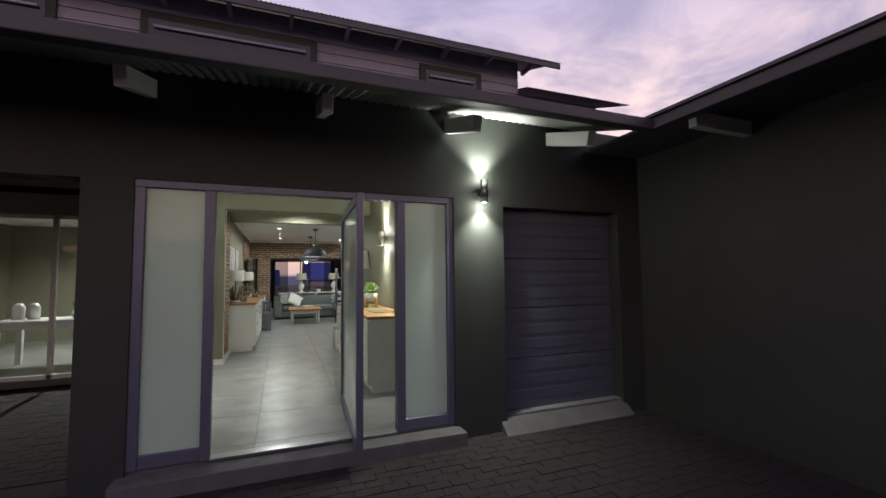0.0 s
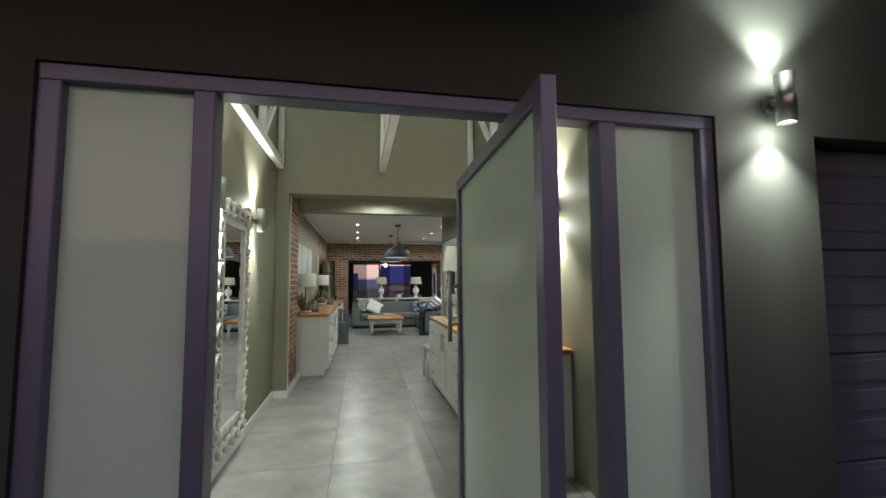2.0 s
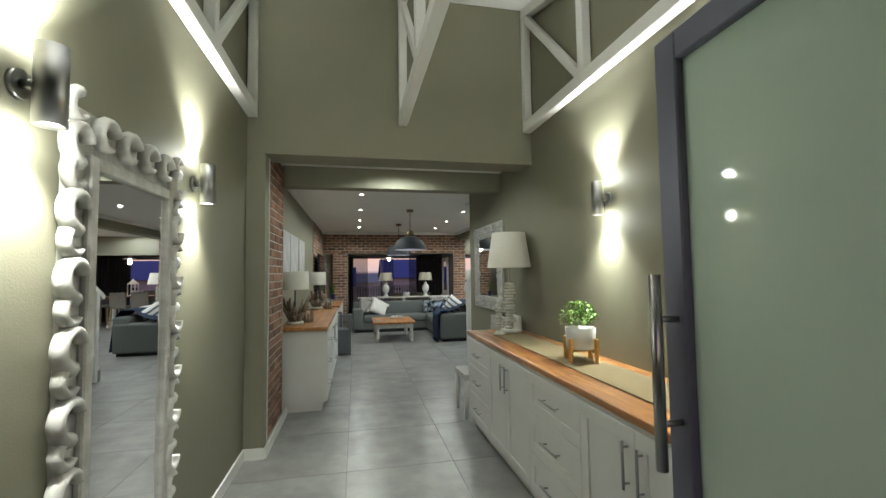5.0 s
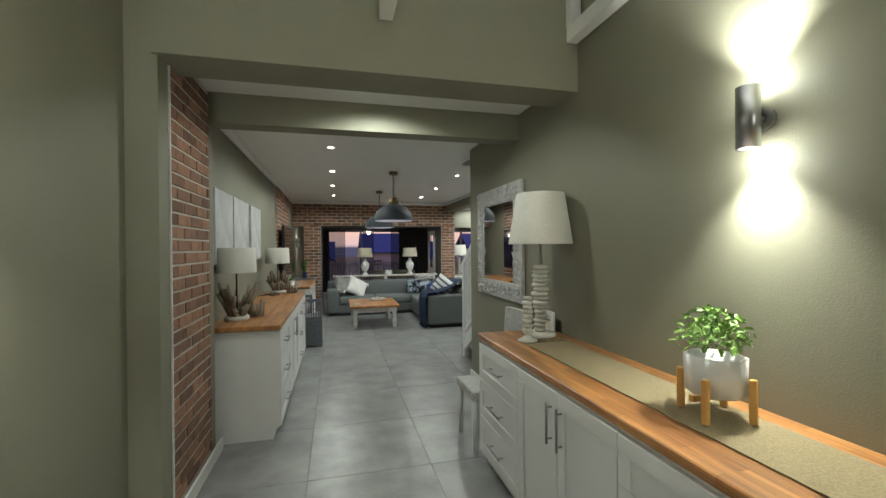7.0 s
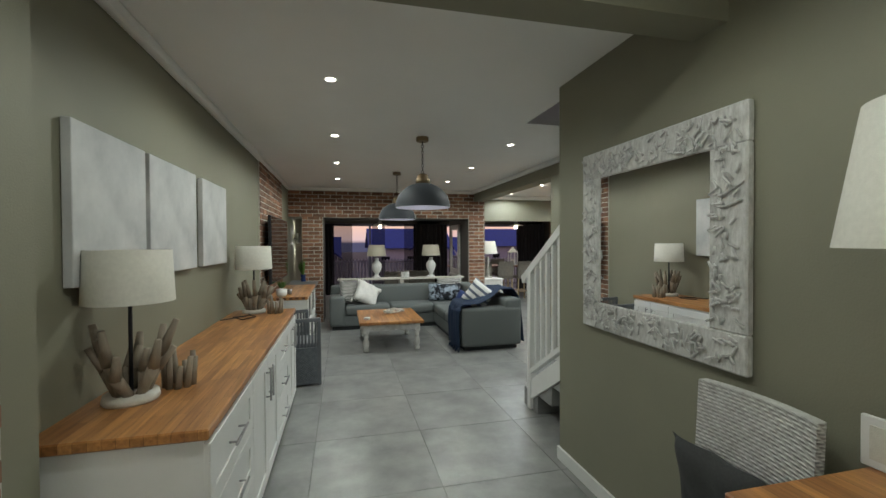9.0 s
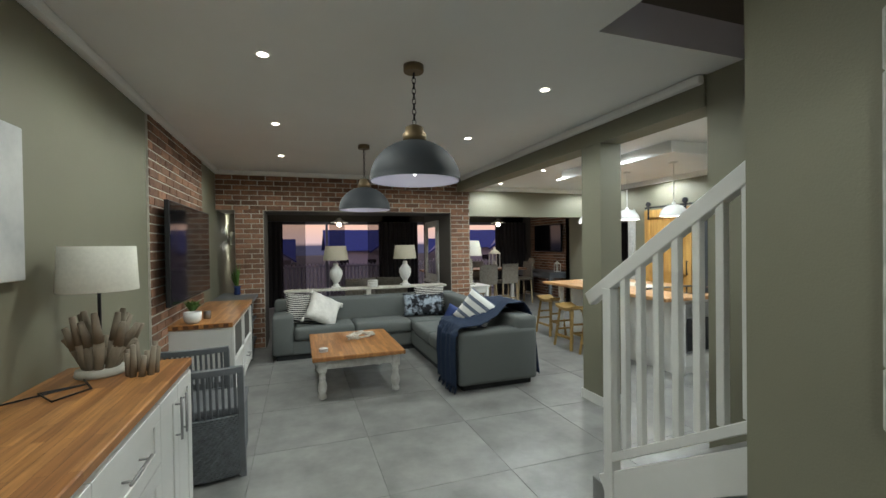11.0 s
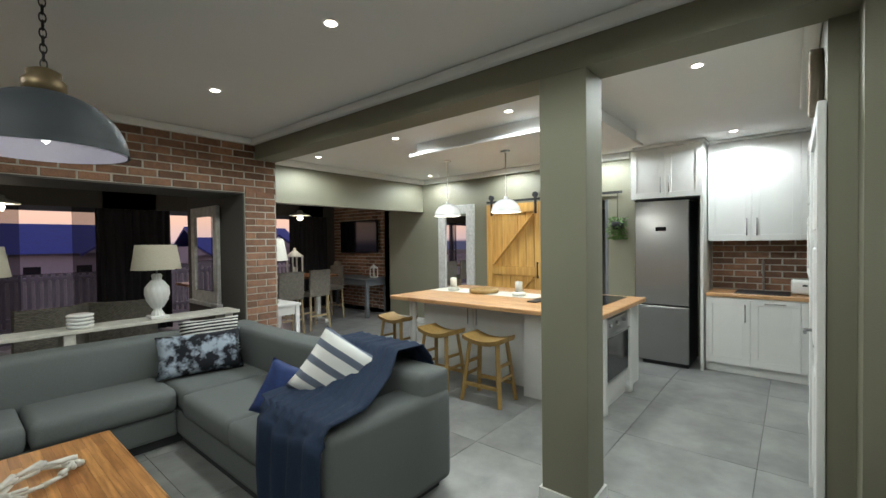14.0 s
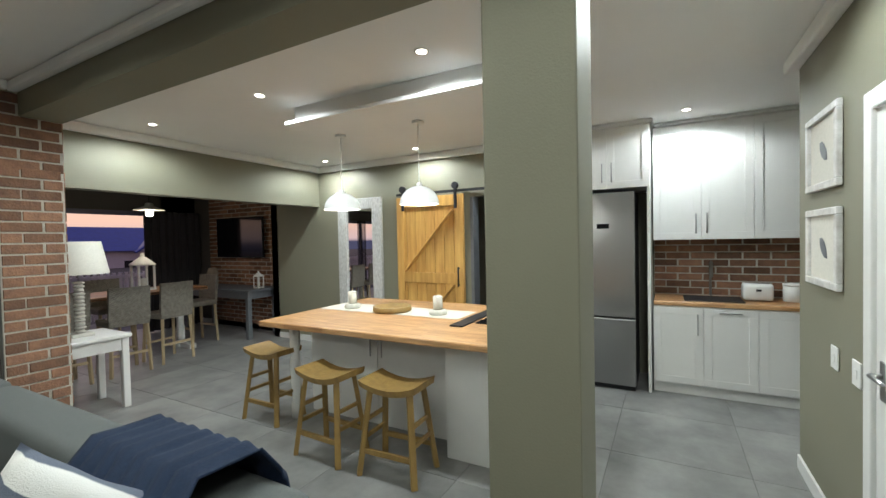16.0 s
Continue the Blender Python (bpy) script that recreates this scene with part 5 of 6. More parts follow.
for x, y, w, d, ridge in ((-3.2, 50, 5.5, 6, 2.3), (6.6, 47, 7.5, 6, 3.1), (19.5, 50, 9, 6, 3.2), (-14, 60, 9, 6, 2.4), (30, 60, 12, 8, 2.6)):
    t = thing("distant_house", "neighbouring house with a blue tin roof and pale gable", "house", (x, y, -3.0), group="blue-roofed houses")
    part("wall", boxes((-w / 2, w / 2, 0, d, 0, ridge + 3 - 1.8)), CLAPBOARD, t)
    b = prism(bmesh.new(), -w / 2 - 0.4, w / 2 + 0.4, [(-0.5, ridge + 3 - 2.0), (d / 2, ridge + 3), (d + 0.5, ridge + 3 - 2.0), (d / 2, ridge + 3 - 0.25)])
    part("roof", b, BLUEROOF, t)
    g = bmesh.new()
    gx, gz = w * 0.22, ridge + 3 - 2.0
    v = [g.verts.new(p) for p in ((gx - 1.7, -0.9, gz), (gx + 1.7, -0.9, gz), (gx, -0.9, gz + 1.1), (gx - 1.7, 1.5, gz), (gx + 1.7, 1.5, gz), (gx, 1.5, gz + 1.1))]
    for q in ((0, 1, 2), (3, 5, 4), (0, 3, 4, 1), (0, 2, 5, 3), (1, 4, 5, 2)):
        g.faces.new([v[i] for i in q])
    part("gable", g, CLAPBOARD, t)
    b = bmesh.new()
    for s in (-1, 1):
        beam(b, (gx + s * 2.0, -0.95, gz - 0.15), (gx, -0.95, gz + 1.2), 0.3, 0.14)
    part("gable_roof", b, BLUEROOF, t)
    for k in range(3):
        wx = -w / 2 + w * (k + 0.5) / 3
        part("window", boxes((wx - 0.4, wx + 0.4, -0.04, 0.0, ridge - 0.9, ridge + 0.2)), DARKPANE, t)

# ---- dining corner ----
t = thing("side_table", "white painted side table with turned legs", "table", (3.53, 16.42, 0))
part("tabletop", boxes((-0.33, 0.32, -0.30, 0.30, 0.69, 0.725), bevel=0.006), WHITE, t)
part("apron", boxes((-0.28, 0.28, -0.26, 0.26, 0.57, 0.69)), WHITE, t)
for x in (-0.27, 0.27):
    for y in (-0.25, 0.25):
        part("leg", boxes((x - 0.03, x + 0.03, y - 0.03, y + 0.03, 0, 0.69), bevel=0.005), WHITE, t)
t = thing("table_lamp", "stacked grey pebble lamp with a white shade", "table lamp", (3.55, 16.42, 0.725))
part("base", boxes((-0.09, 0.09, -0.07, 0.07, 0, 0.03), bevel=0.005), STONE, t)
for k in range(14):
    part("pebble", lathe(bmesh.new(), [(0.001, 0), (0.035, 0.004), (0.045 + 0.006 * math.sin(k * 2.1), 0.018), (0.035, 0.032), (0.001, 0.036)], (0, 0, 0.03 + 0.036 * k), 14), PALEWOOD, t, smooth=True)
b = bmesh.new()
rod(b, (0, 0, 0.53), (0, 0, 0.78), 0.007)
part("stem", b, STEEL, t)
shade(t, 0.60, 0.31, 0.24, 0.18)
t = thing("dining_table", "high dining table with an oiled wood top", "table", (4.35, 18.15, 0))
part("tabletop", boxes((-1.3, 1.3, -0.42, 0.42, 0.90, 0.94), bevel=0.005), BLOCK_X, t)
for x in (-1.1, 1.1):
    part("leg", lathe(bmesh.new(), [(0.10, 0), (0.06, 0.1), (0.05, 0.5), (0.09, 0.7), (0.06, 0.9)], (x, 0, 0), 16), WHITE, t, smooth=True)
    part("foot", boxes((x - 0.05, x + 0.05, -0.32, 0.32, 0, 0.07)), WHITE, t)
PALELEG = material("pale_ash_leg", (0.42, 0.32, 0.19), 0.5, scale=6, vary=0.12, stretch=(5, 5, 1))


def bar_chair(x, y, turn):
    t = thing("bar_chair", "taupe wicker bar chair on pale wooden legs", "chair", (x, y, 0), turn, group="wicker bar chairs round the dining table")
    part("seat", boxes((-0.22, 0.22, -0.21, 0.21, 0.60, 0.68), bevel=0.02), WICKER_TAUPE, t)
    part("backrest", curved_back(bmesh.new(), 0.44, 0.68, 1.08, 0.17, 0.02, 0.04), WICKER_TAUPE, t)
    for lx in (-0.19, 0.19):
        for ly in (-0.18, 0.18):
            b = bmesh.new()
            beam(b, (lx, ly, 0.62), (lx * 1.12, ly * 1.15, 0.0), 0.035, 0.035)
            part("leg", b, PALELEG, t)
    for ly in (-0.19, 0.19):
        part("stretcher", boxes((-0.2, 0.2, ly - 0.012, ly + 0.012, 0.24, 0.27)), PALELEG, t)


for x, y, a in ((3.75, 17.50, 180), (4.38, 17.48, 176), (4.95, 17.55, 185), (5.75, 18.2, -90), (4.0, 18.8, 0), (4.8, 18.8, 0)):
    bar_chair(x, y, a)


def lantern(x, y, z, s, label):
    t = thing("lantern", label, "lantern", (x, y, z))
    part("base", boxes((-0.5 * s, 0.5 * s, -0.5 * s, 0.5 * s, 0, 0.12 * s), bevel=0.004), WHITE, t)
    for a in (-1, 1):
        for c in (-1, 1):
            part("post", boxes((a * 0.42 * s - 0.05 * s, a * 0.42 * s + 0.05 * s, c * 0.42 * s - 0.05 * s, c * 0.42 * s + 0.05 * s, 0.12 * s, 1.5 * s)), WHITE, t)
    part("roof", lathe(bmesh.new(), [(0.72 * s, 1.5 * s), (0.70 * s, 1.58 * s), (0.25 * s, 1.95 * s), (0.1 * s, 2.05 * s), (0.12 * s, 2.2 * s), (0.0, 2.25 * s)], seg=4, m=pose(0, 0, 0, 0, 0, 45)), WHITE, t)
    part("candle", lathe(bmesh.new(), [(0.2 * s, 0.12 * s), (0.2 * s, 0.7 * s), (0.0, 0.72 * s)], seg=14), LINEN, t)


lantern(4.95, 18.15, 0.94, 0.24, "tall white glass lantern on the dining table")
t = thing("desk", "blue-grey painted desk against the brick wall", "desk", (6.45, 18.4, 0))
part("top", boxes((-0.30, 0.34, -0.95, 0.95, 0.78, 0.815), bevel=0.005), GREYWOOD, t)
part("apron", boxes((-0.25, 0.30, -0.88, 0.88, 0.66, 0.78)), GREYWOOD, t)
for x in (-0.24, 0.28):
    for y in (-0.86, 0.86):
        part("leg", boxes((x - 0.035, x + 0.035, y - 0.035, y + 0.035, 0, 0.78), bevel=0.004), GREYWOOD, t)
lantern(6.5, 17.65, 0.815, 0.13, "small white lantern on the desk")
television(6.72, 18.45, 1.70, 1.30, 0.74, -90)
t = thing("ornament", "dark carved ornament on the desk", "ornament", (6.55, 19.0, 0.815))
part("body", lathe(bmesh.new(), [(0.09, 0), (0.10, 0.05), (0.05, 0.12), (0.11, 0.2), (0.07, 0.32), (0.0, 0.33)], seg=14), DRIFT, t, smooth=True)

# ---- kitchen island ----
isl = thing("kitchen_island", "white kitchen island with shaker panels and built-in oven", "kitchen island", (4.95, 13.3, 0))
def ibox(x0, x1, y0, y1, z0, z1, bevel=0.003):
    return boxes((x0 - 4.95, x1 - 4.95, y0 - 13.3, y1 - 13.3, z0, z1), bevel=bevel)
part("body", ibox(4.56, 5.56, 12.10, 14.42, 0.0, 0.875), WHITE, isl)
part("end_unit", ibox(4.33, 4.56, 12.10, 12.86, 0.0, 0.875), WHITE, isl)
for x in (4.33, 5.08):
    part("corner_post", ibox(x, x + 0.07, 12.05, 12.12, 0.0, 0.875, 0.008), WHITE, isl)
    part("turned_foot", lathe(bmesh.new(), [(0.045, 0.0), (0.045, 0.09), (0.036, 0.10), (0.04, 0.12)], (x + 0.035 - 4.95, 12.085 - 13.3, 0), 16), WHITE, isl)
for x, y in ((4.36, 14.42),):
    part("turned_leg", lathe(bmesh.new(), [(0.04, 0), (0.045, 0.12), (0.03, 0.16), (0.04, 0.3), (0.05, 0.45), (0.035, 0.6), (0.045, 0.66), (0.045, 0.875)], (x - 4.95, y - 13.3, 0), 18), WHITE, isl, smooth=True)
ov = part("oven", ibox(4.42, 5.06, 12.07, 12.10, 0.24, 0.83, 0.004), STEEL, isl, "stainless built-in oven")
part("oven_window", ibox(4.44, 5.04, 12.060, 12.07, 0.27, 0.66, 0.003), BLACKGLASS, ov, "dark glass door")
hb = bmesh.new()
rod(hb, (4.50 - 4.95, 12.03 - 13.3, 0.69), (4.98 - 4.95, 12.03 - 13.3, 0.69), 0.010)
part("oven_handle", hb, STEEL, ov)
for k in range(3):
    kb = bmesh.new()
    rod(kb, (4.52 + 0.2 * k - 4.95, 12.07 - 13.3, 0.77), (4.52 + 0.2 * k - 4.95, 12.045 - 13.3, 0.77), 0.018)
    part("knob", kb, STEEL, ov)
part("warming_drawer", ibox(4.42, 5.06, 12.085, 12.10, 0.08, 0.23), WHITE, isl)
for y0, y1, hy in ((12.88, 13.62, 13.57), (13.64, 14.40, 13.69)):
    d = part("door", ibox(4.545, 4.56, y0, y1, 0.10, 0.86, 0.002), WHITE, isl)
    hb = bmesh.new()
    rod(hb, (4.515 - 4.95, hy - 13.3, 0.60), (4.515 - 4.95, hy - 13.3, 0.82), 0.0065)
    part("handle", hb, STEEL, d)
part("side_panel", ibox(4.318, 4.33, 12.14, 12.84, 0.10, 0.86, 0.002), WHITE, isl)
t = thing("island_worktop", "light oiled wood island worktop", "worktop", (4.95, 13.38, 0.875))
LIGHTBLOCK = butcher_block("pale_block_top", 1)
for nd in LIGHTBLOCK.node_tree.nodes:
    if nd.type == "TEX_BRICK":
        nd.inputs["Color1"].default_value, nd.inputs["Color2"].default_value = (0.60, 0.36, 0.17, 1), (0.45, 0.24, 0.10, 1)
part("slab", boxes((-0.88, 0.62, -1.36, 1.15, 0, 0.045), bevel=0.006), LIGHTBLOCK, t)
t = thing("hob", "black glass hob with a steel downdraft strip", "hob", (5.05, 12.55, 0.92))
part("glass", boxes((-0.38, 0.40, -0.36, 0.22, 0.0, 0.008), bevel=0.002), BLACKGLASS, t)
part("vent_strip", boxes((-0.55, 0.42, 0.25, 0.36, 0.0, 0.012), bevel=0.002), DARKMETAL, t)
t = thing("table_runner", "white cloth runner on the island", "runner", (4.95, 13.72, 0.921))
part("cloth", boxes((-0.19, 0.19, -0.75, 0.78, 0, 0.003)), LINEN, t)
for y in (14.20, 13.23):
    t = thing("candle", "cream pillar candle in a glass on a stone dish", "candle", (4.90, y, 0.924), group="island candles")
    part("dish", lathe(bmesh.new(), [(0.075, 0), (0.08, 0.02), (0.07, 0.045), (0.0, 0.046)]), STONE, t, smooth=True)
    part("pillar", lathe(bmesh.new(), [(0.042, 0.046), (0.043, 0.16), (0.03, 0.165), (0.0, 0.158)]), LINEN, t)
t = thing("round_tray", "round wooden tray with cut-out handles", "tray", (4.90, 13.72, 0.924))
part("dish", lathe(bmesh.new(), [(0.17, 0), (0.18, 0.01), (0.18, 0.05), (0.165, 0.05), (0.165, 0.015), (0.0, 0.015)], seg=36), STOOLWOOD, t)


def stool(x, y, turn):
    t = thing("bar_stool", "mustard-stained wooden saddle-seat bar stool", "stool", (x, y, 0), turn, group="saddle stools at the island")
    b = bmesh.new()
    n = 12
    rows = []
    for i in range(n + 1):
        u = 2 * i / n - 1
        z = 0.60 + 0.045 * u * u
        rows.append([b.verts.new(p) for p in ((0.22 * u, -0.13, z - 0.045), (0.22 * u, 0.13, z - 0.045), (0.22 * u, 0.145, z), (0.22 * u, -0.145, z))])
    for p, q in zip(rows, rows[1:]):
        for k in range(4):
            b.faces.new((p[k], p[(k + 1) % 4], q[(k + 1) % 4], q[k]))
    b.faces.new(rows[0])
    b.faces.new(rows[-1][::-1])
    bmesh.ops.bevel(b, geom=[e for e in b.edges if e.is_boundary is False and e.calc_face_angle(0) > 0.7], offset=0.006, segments=2, affect="EDGES")
    part("seat", b, STOOLWOOD, t)
    for lx in (-1, 1):
        for ly in (-1, 1):
            b = bmesh.new()
            beam(b, (lx * 0.155, ly * 0.09, 0.585), (lx * 0.215, ly * 0.155, 0.0), 0.042, 0.034)
            part("leg", b, STOOLWOOD, t)
    for ly, z in ((-1, 0.17), (1, 0.17)):
        yy = 0.09 + 0.065 * (1 - z / 0.585)
        part("stretcher", boxes((-0.19, 0.19, ly * yy - 0.012, ly * yy + 0.012, z - 0.018, z + 0.018), bevel=0.003), STOOLWOOD, t)
    for lx in (-1, 1):
        for z in (0.25, 0.37):
            xx = 0.155 + 0.06 * (1 - z / 0.585)
            part("stretcher", boxes((lx * xx - 0.011, lx * xx + 0.011, -0.12, 0.12, z - 0.014, z + 0.014), bevel=0.003), STOOLWOOD, t)


stool(4.03, 13.08, 92)
stool(4.02, 13.68, 88)
stool(4.28, 14.62, 90)

# ---- kitchen wall units ----
yy = 11.575
for k in range(5):
    unit((6.40, yy, 0), -90, 0.43, 0.57, 0.885, [("door", 0, 0.43, 0.115, 0.875, ("r", "h", "r", "l", "r")[k])], "white shaker kitchen base cabinet", "kitchen base cabinets", 0.10)
    t = thing("wall_cabinet", "tall white shaker wall cabinet", "cabinet", (6.61, yy, 1.53), -90, "kitchen wall cabinets")
    part("carcass", boxes((0, 0.43, 0, 0.36, 0, 1.165)), WHITE, t)
    shaker("door", 0.002, 0.428, 0.002, 1.163, t, ("rr", "ll", "rr", "ll", "rr")[k])
    yy -= 0.43
t = thing("fridge_cabinet", "white two-door cabinet above the fridge", "cabinet", (6.34, 12.39, 2.07), -90)
part("carcass", boxes((0, 0.80, 0, 0.63, 0, 0.62)), WHITE, t)
shaker("door", 0.002, 0.399, 0.002, 0.618, t, "rr")
shaker("door", 0.401, 0.798, 0.002, 0.618, t, "ll")
part("side_panel", boxes((0.77, 0.80, 0.0, 0.63, -2.07, 0.0)), WHITE, t)
setting("trim_cabinet_cornice", boxes((6.28, 6.34, 11.56, 12.36, 2.69, CEIL - 0.002), (6.34, 6.98, 11.56, 12.32, 2.70, CEIL - 0.003), (6.55, 6.98, 9.4, 11.56, 2.70, CEIL - 0.002), bevel=0.015), WHITE, "white cabinet cornice", "cornice")
t = thing("kitchen_worktop", "light oiled wood kitchen worktop", "worktop", (6.68, 10.4, 0.885))
part("slab", boxes((-0.31, 0.30, -1.3, 1.17, 0, 0.04), bevel=0.005), LIGHTBLOCK, t)
fr = thing("fridge_freezer", "tall brushed steel fridge-freezer", "fridge", (6.28, 11.99, 0))
part("body", boxes((0.06, 0.66, -0.255, 0.33, 0.03, 2.03)), DARKMETAL, fr)
for z0, z1 in ((0.05, 0.735), (0.75, 2.03)):
    part("door", boxes((0.0, 0.055, -0.26, 0.335, z0, z1), bevel=0.012), STEEL, fr, "brushed steel door")
part("display", boxes((-0.004, 0.0, -0.02, 0.10, 1.66, 1.71)), BLACKGLASS, fr, "small dark display")
part("plinth", boxes((0.04, 0.60, -0.25, 0.26, 0, 0.05)), DARKMETAL, fr)
t = thing("sink", "dark inset sink with a tall curved steel tap", "sink", (6.66, 11.05, 0.925))
part("bowl", boxes((-0.20, 0.18, -0.25, 0.25, 0.0, 0.012), bevel=0.004), DARKMETAL, t)
cv = bpy.data.curves.new("tap", "CURVE")
cv.dimensions, cv.bevel_depth = "3D", 0.012
sp = cv.splines.new("POLY")
pts = [(0.22, 0, 0.0), (0.22, 0, 0.28)] + [(0.13 + 0.09 * math.cos(a), 0, 0.28 + 0.09 * math.sin(a)) for a in (0.5, 1, 1.57, 2.1, 2.6, 3.14)] + [(0.04, 0, 0.22)]
sp.points.add(len(pts) - 1)
for p, q in zip(sp.points, pts):
    p.co = (*q, 1)
cv.materials.append(STEEL)
tap = new("tap", cv)
tap.parent = t
t = thing("toaster", "white enamel toaster on the worktop", "toaster", (6.70, 10.68, 0.925))
part("body", boxes((-0.09, 0.09, -0.12, 0.12, 0.01, 0.17), bevel=0.03), CERAMIC, t, smooth=True)
part("slot", boxes((-0.02, 0.02, -0.09, 0.09, 0.168, 0.172)), DARKMETAL, t)
part("lever", boxes((-0.10, -0.09, -0.02, 0.02, 0.10, 0.12)), DARKMETAL, t)
for k in range(3):
    t = thing("canister", "white enamel storage canister with a lid", "canister", (6.74, 10.40 - 0.19 * k, 0.925), group="white canisters")
    part("body", lathe(bmesh.new(), [(0.07, 0), (0.075, 0.005), (0.075, 0.15)], seg=24), CERAMIC, t)
    part("lid", lathe(bmesh.new(), [(0.077, 0.15), (0.077, 0.168), (0.02, 0.178), (0.0, 0.18)], seg=24), WHITE, t)

# ---- kitchen side wall ----
KY = 10.666
for zc in (2.03, 1.495):
    t = thing("bird_picture", "small framed bird print on the olive wall", "picture", (4.73, KY, zc), group="two bird prints")
    for s in ((-0.27, 0.27, -0.215, -0.175), (-0.27, 0.27, 0.175, 0.215), (-0.27, -0.225, -0.175, 0.175), (0.225, 0.27, -0.175, 0.175)):
        part("frame_side", boxes((s[0], s[1], 0.003, 0.03, s[2], s[3]), bevel=0.004), WORN_WHITE, t)
    part("print", boxes((-0.225, 0.225, 0.004, 0.012, -0.175, 0.175)), LINEN, t)
    b = bmesh.new()
    lathe(b, [(0.001, -0.09), (0.03, -0.05), (0.04, 0.0), (0.03, 0.05), (0.001, 0.08)], m=pose(0, 0.013, 0.0, 0, 50, 0) @ Matrix.Diagonal((1, 0.08, 1, 1)), seg=14)
    part("painted_bird", b, GREYWOOD, t)
dr = thing("panel_door", "white six-panel door with a steel lever handle, closed", "door", (3.60, KY, 0))
for s in ((-0.52, -0.44, 0, 2.16), (0.44, 0.52, 0, 2.16)):
    part("architrave", boxes((s[0], s[1], 0.003, 0.035, s[2], s[3]), bevel=0.008), WHITE, dr)
part("architrave", boxes((-0.44, 0.44, 0.003, 0.035, 2.08, 2.16), bevel=0.008), WHITE, dr)
dl = part("door_leaf", boxes((-0.44, 0.44, 0.003, 0.016, 0.0, 2.08)), WHITE, dr)
for x0, x1 in ((-0.34, -0.05), (0.05, 0.34)):
    for z0, z1 in ((0.2, 0.8), (0.95, 1.5), (1.6, 1.9)):
        part("raised_panel", boxes((x0, x1, 0.010, 0.026, z0, z1), bevel=0.010), WHITE, dl)
b = bmesh.new()
rod(b, (0.37, 0.016, 1.0), (0.37, 0.06, 1.0), 0.010)
rod(b, (0.37, 0.06, 1.0), (0.25, 0.06, 1.0), 0.009)
box(b, 0.345, 0.395, 0.014, 0.022, 0.90, 1.06, 0.003)
part("lever_handle", b, STEEL, dr)
t = thing("wall_clock", "round dark-rimmed wall clock with a pale dial", "clock", (3.50, KY, 2.35))
tm = pose(0, 0, 0, -90, 0, 0)
part("rim", lathe(bmesh.new(), [(0.165, 0.003), (0.17, 0.05), (0.15, 0.055), (0.14, 0.04)], m=tm, seg=40), DRIFT, t)
part("dial", lathe(bmesh.new(), [(0.142, 0.036), (0.142, 0.042)], m=tm, seg=40), LINEN, t)
for k in range(12):
    a = 2 * math.pi * k / 12
    b = bmesh.new()
    rod(b, (0.105 * math.cos(a), 0.044, 0.105 * math.sin(a)), (0.13 * math.cos(a), 0.044, 0.13 * math.sin(a)), 0.003, seg=5)
    part("hour_mark", b, DARKMETAL, t)
b = bmesh.new()
rod(b, (0, 0.045, 0), (0.05, 0.045, 0.05), 0.004, seg=5)
part("clock_hand", b, DARKMETAL, t)
b = bmesh.new()
rod(b, (0, 0.045, 0), (-0.02, 0.045, 0.10), 0.003, seg=5)
part("clock_hand", b, DARKMETAL, t)
for x in (4.563, 4.269):
    t = thing("light_switch", "white light switch plate", "switch", (x, KY, 0.925), group="light switches")
    part("plate", boxes((-0.05, 0.05, 0.003, 0.012, -0.06, 0.06), bevel=0.003), WHITE, t)
    part("rocker", boxes((-0.015, 0.015, 0.012, 0.016, -0.02, 0.02)), WHITE, t)

# ---- barn door wall ----
BX = 6.55
bd = thing("barn_door", "knotty pine sliding barn door with Z bracing", "door", (BX - 0.06, 14.22, 0.03))
for k in range(7):
    part("plank", boxes((0.0, 0.025, -0.50 + 0.1436 * k, -0.362 + 0.1436 * k, 0.0, 2.13), bevel=0.003), PINE, bd)
for z in (0.0, 0.98, 1.99):
    part("ledge", boxes((-0.025, 0.0, -0.39, 0.395, z, z + 0.14), bevel=0.003), PINE, bd)
for y in (-0.50, 0.395):
    part("stile", boxes((-0.025, 0.0, y, y + 0.11, 0.0, 2.13), bevel=0.003), PINE, bd)
for z in (0.14, 1.12):
    b = bmesh.new()
    beam(b, (-0.0135, 0.36, z + 0.03), (-0.0135, -0.36, z + 0.82), 0.11, 0.021)
    part("brace", b, PINE, bd)
b = bmesh.new()
rod(b, (-0.06, -0.44, 0.95), (-0.06, -0.44, 1.20), 0.010)
rod(b, (-0.06, -0.44, 0.97), (-0.02, -0.44, 0.97), 0.008)
rod(b, (-0.06, -0.44, 1.18), (-0.02, -0.44, 1.18), 0.008)
part("pull_handle", b, DARKMETAL, bd, "black iron pull")
for y in (-0.40, 0.40):
    b = boxes((-0.034, -0.026, y - 0.02, y + 0.02, 1.95, 2.24))
    rod(b, (-0.05, y, 2.24), (-0.01, y, 2.24), 0.045, seg=18)
    part("roller", b, DARKMETAL, bd, "black iron roller hanger")
t = thing("sliding_rail", "black iron barn door rail", "rail", (BX - 0.045, 13.7, 2.19))
part("bar", boxes((-0.004, 0.004, -1.15, 1.05, 0, 0.035)), DARKMETAL, t)
t = thing("doorway_trim", "grey door frame of the scullery doorway", "door frame", (BX, 13.2, 0))
for y in (-0.45, 0.41):
    part("jamb", boxes((-0.01, 0.16, y, y + 0.04, 0, 2.12)), GREYWOOD, t)
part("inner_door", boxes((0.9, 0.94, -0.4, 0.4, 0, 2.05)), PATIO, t)
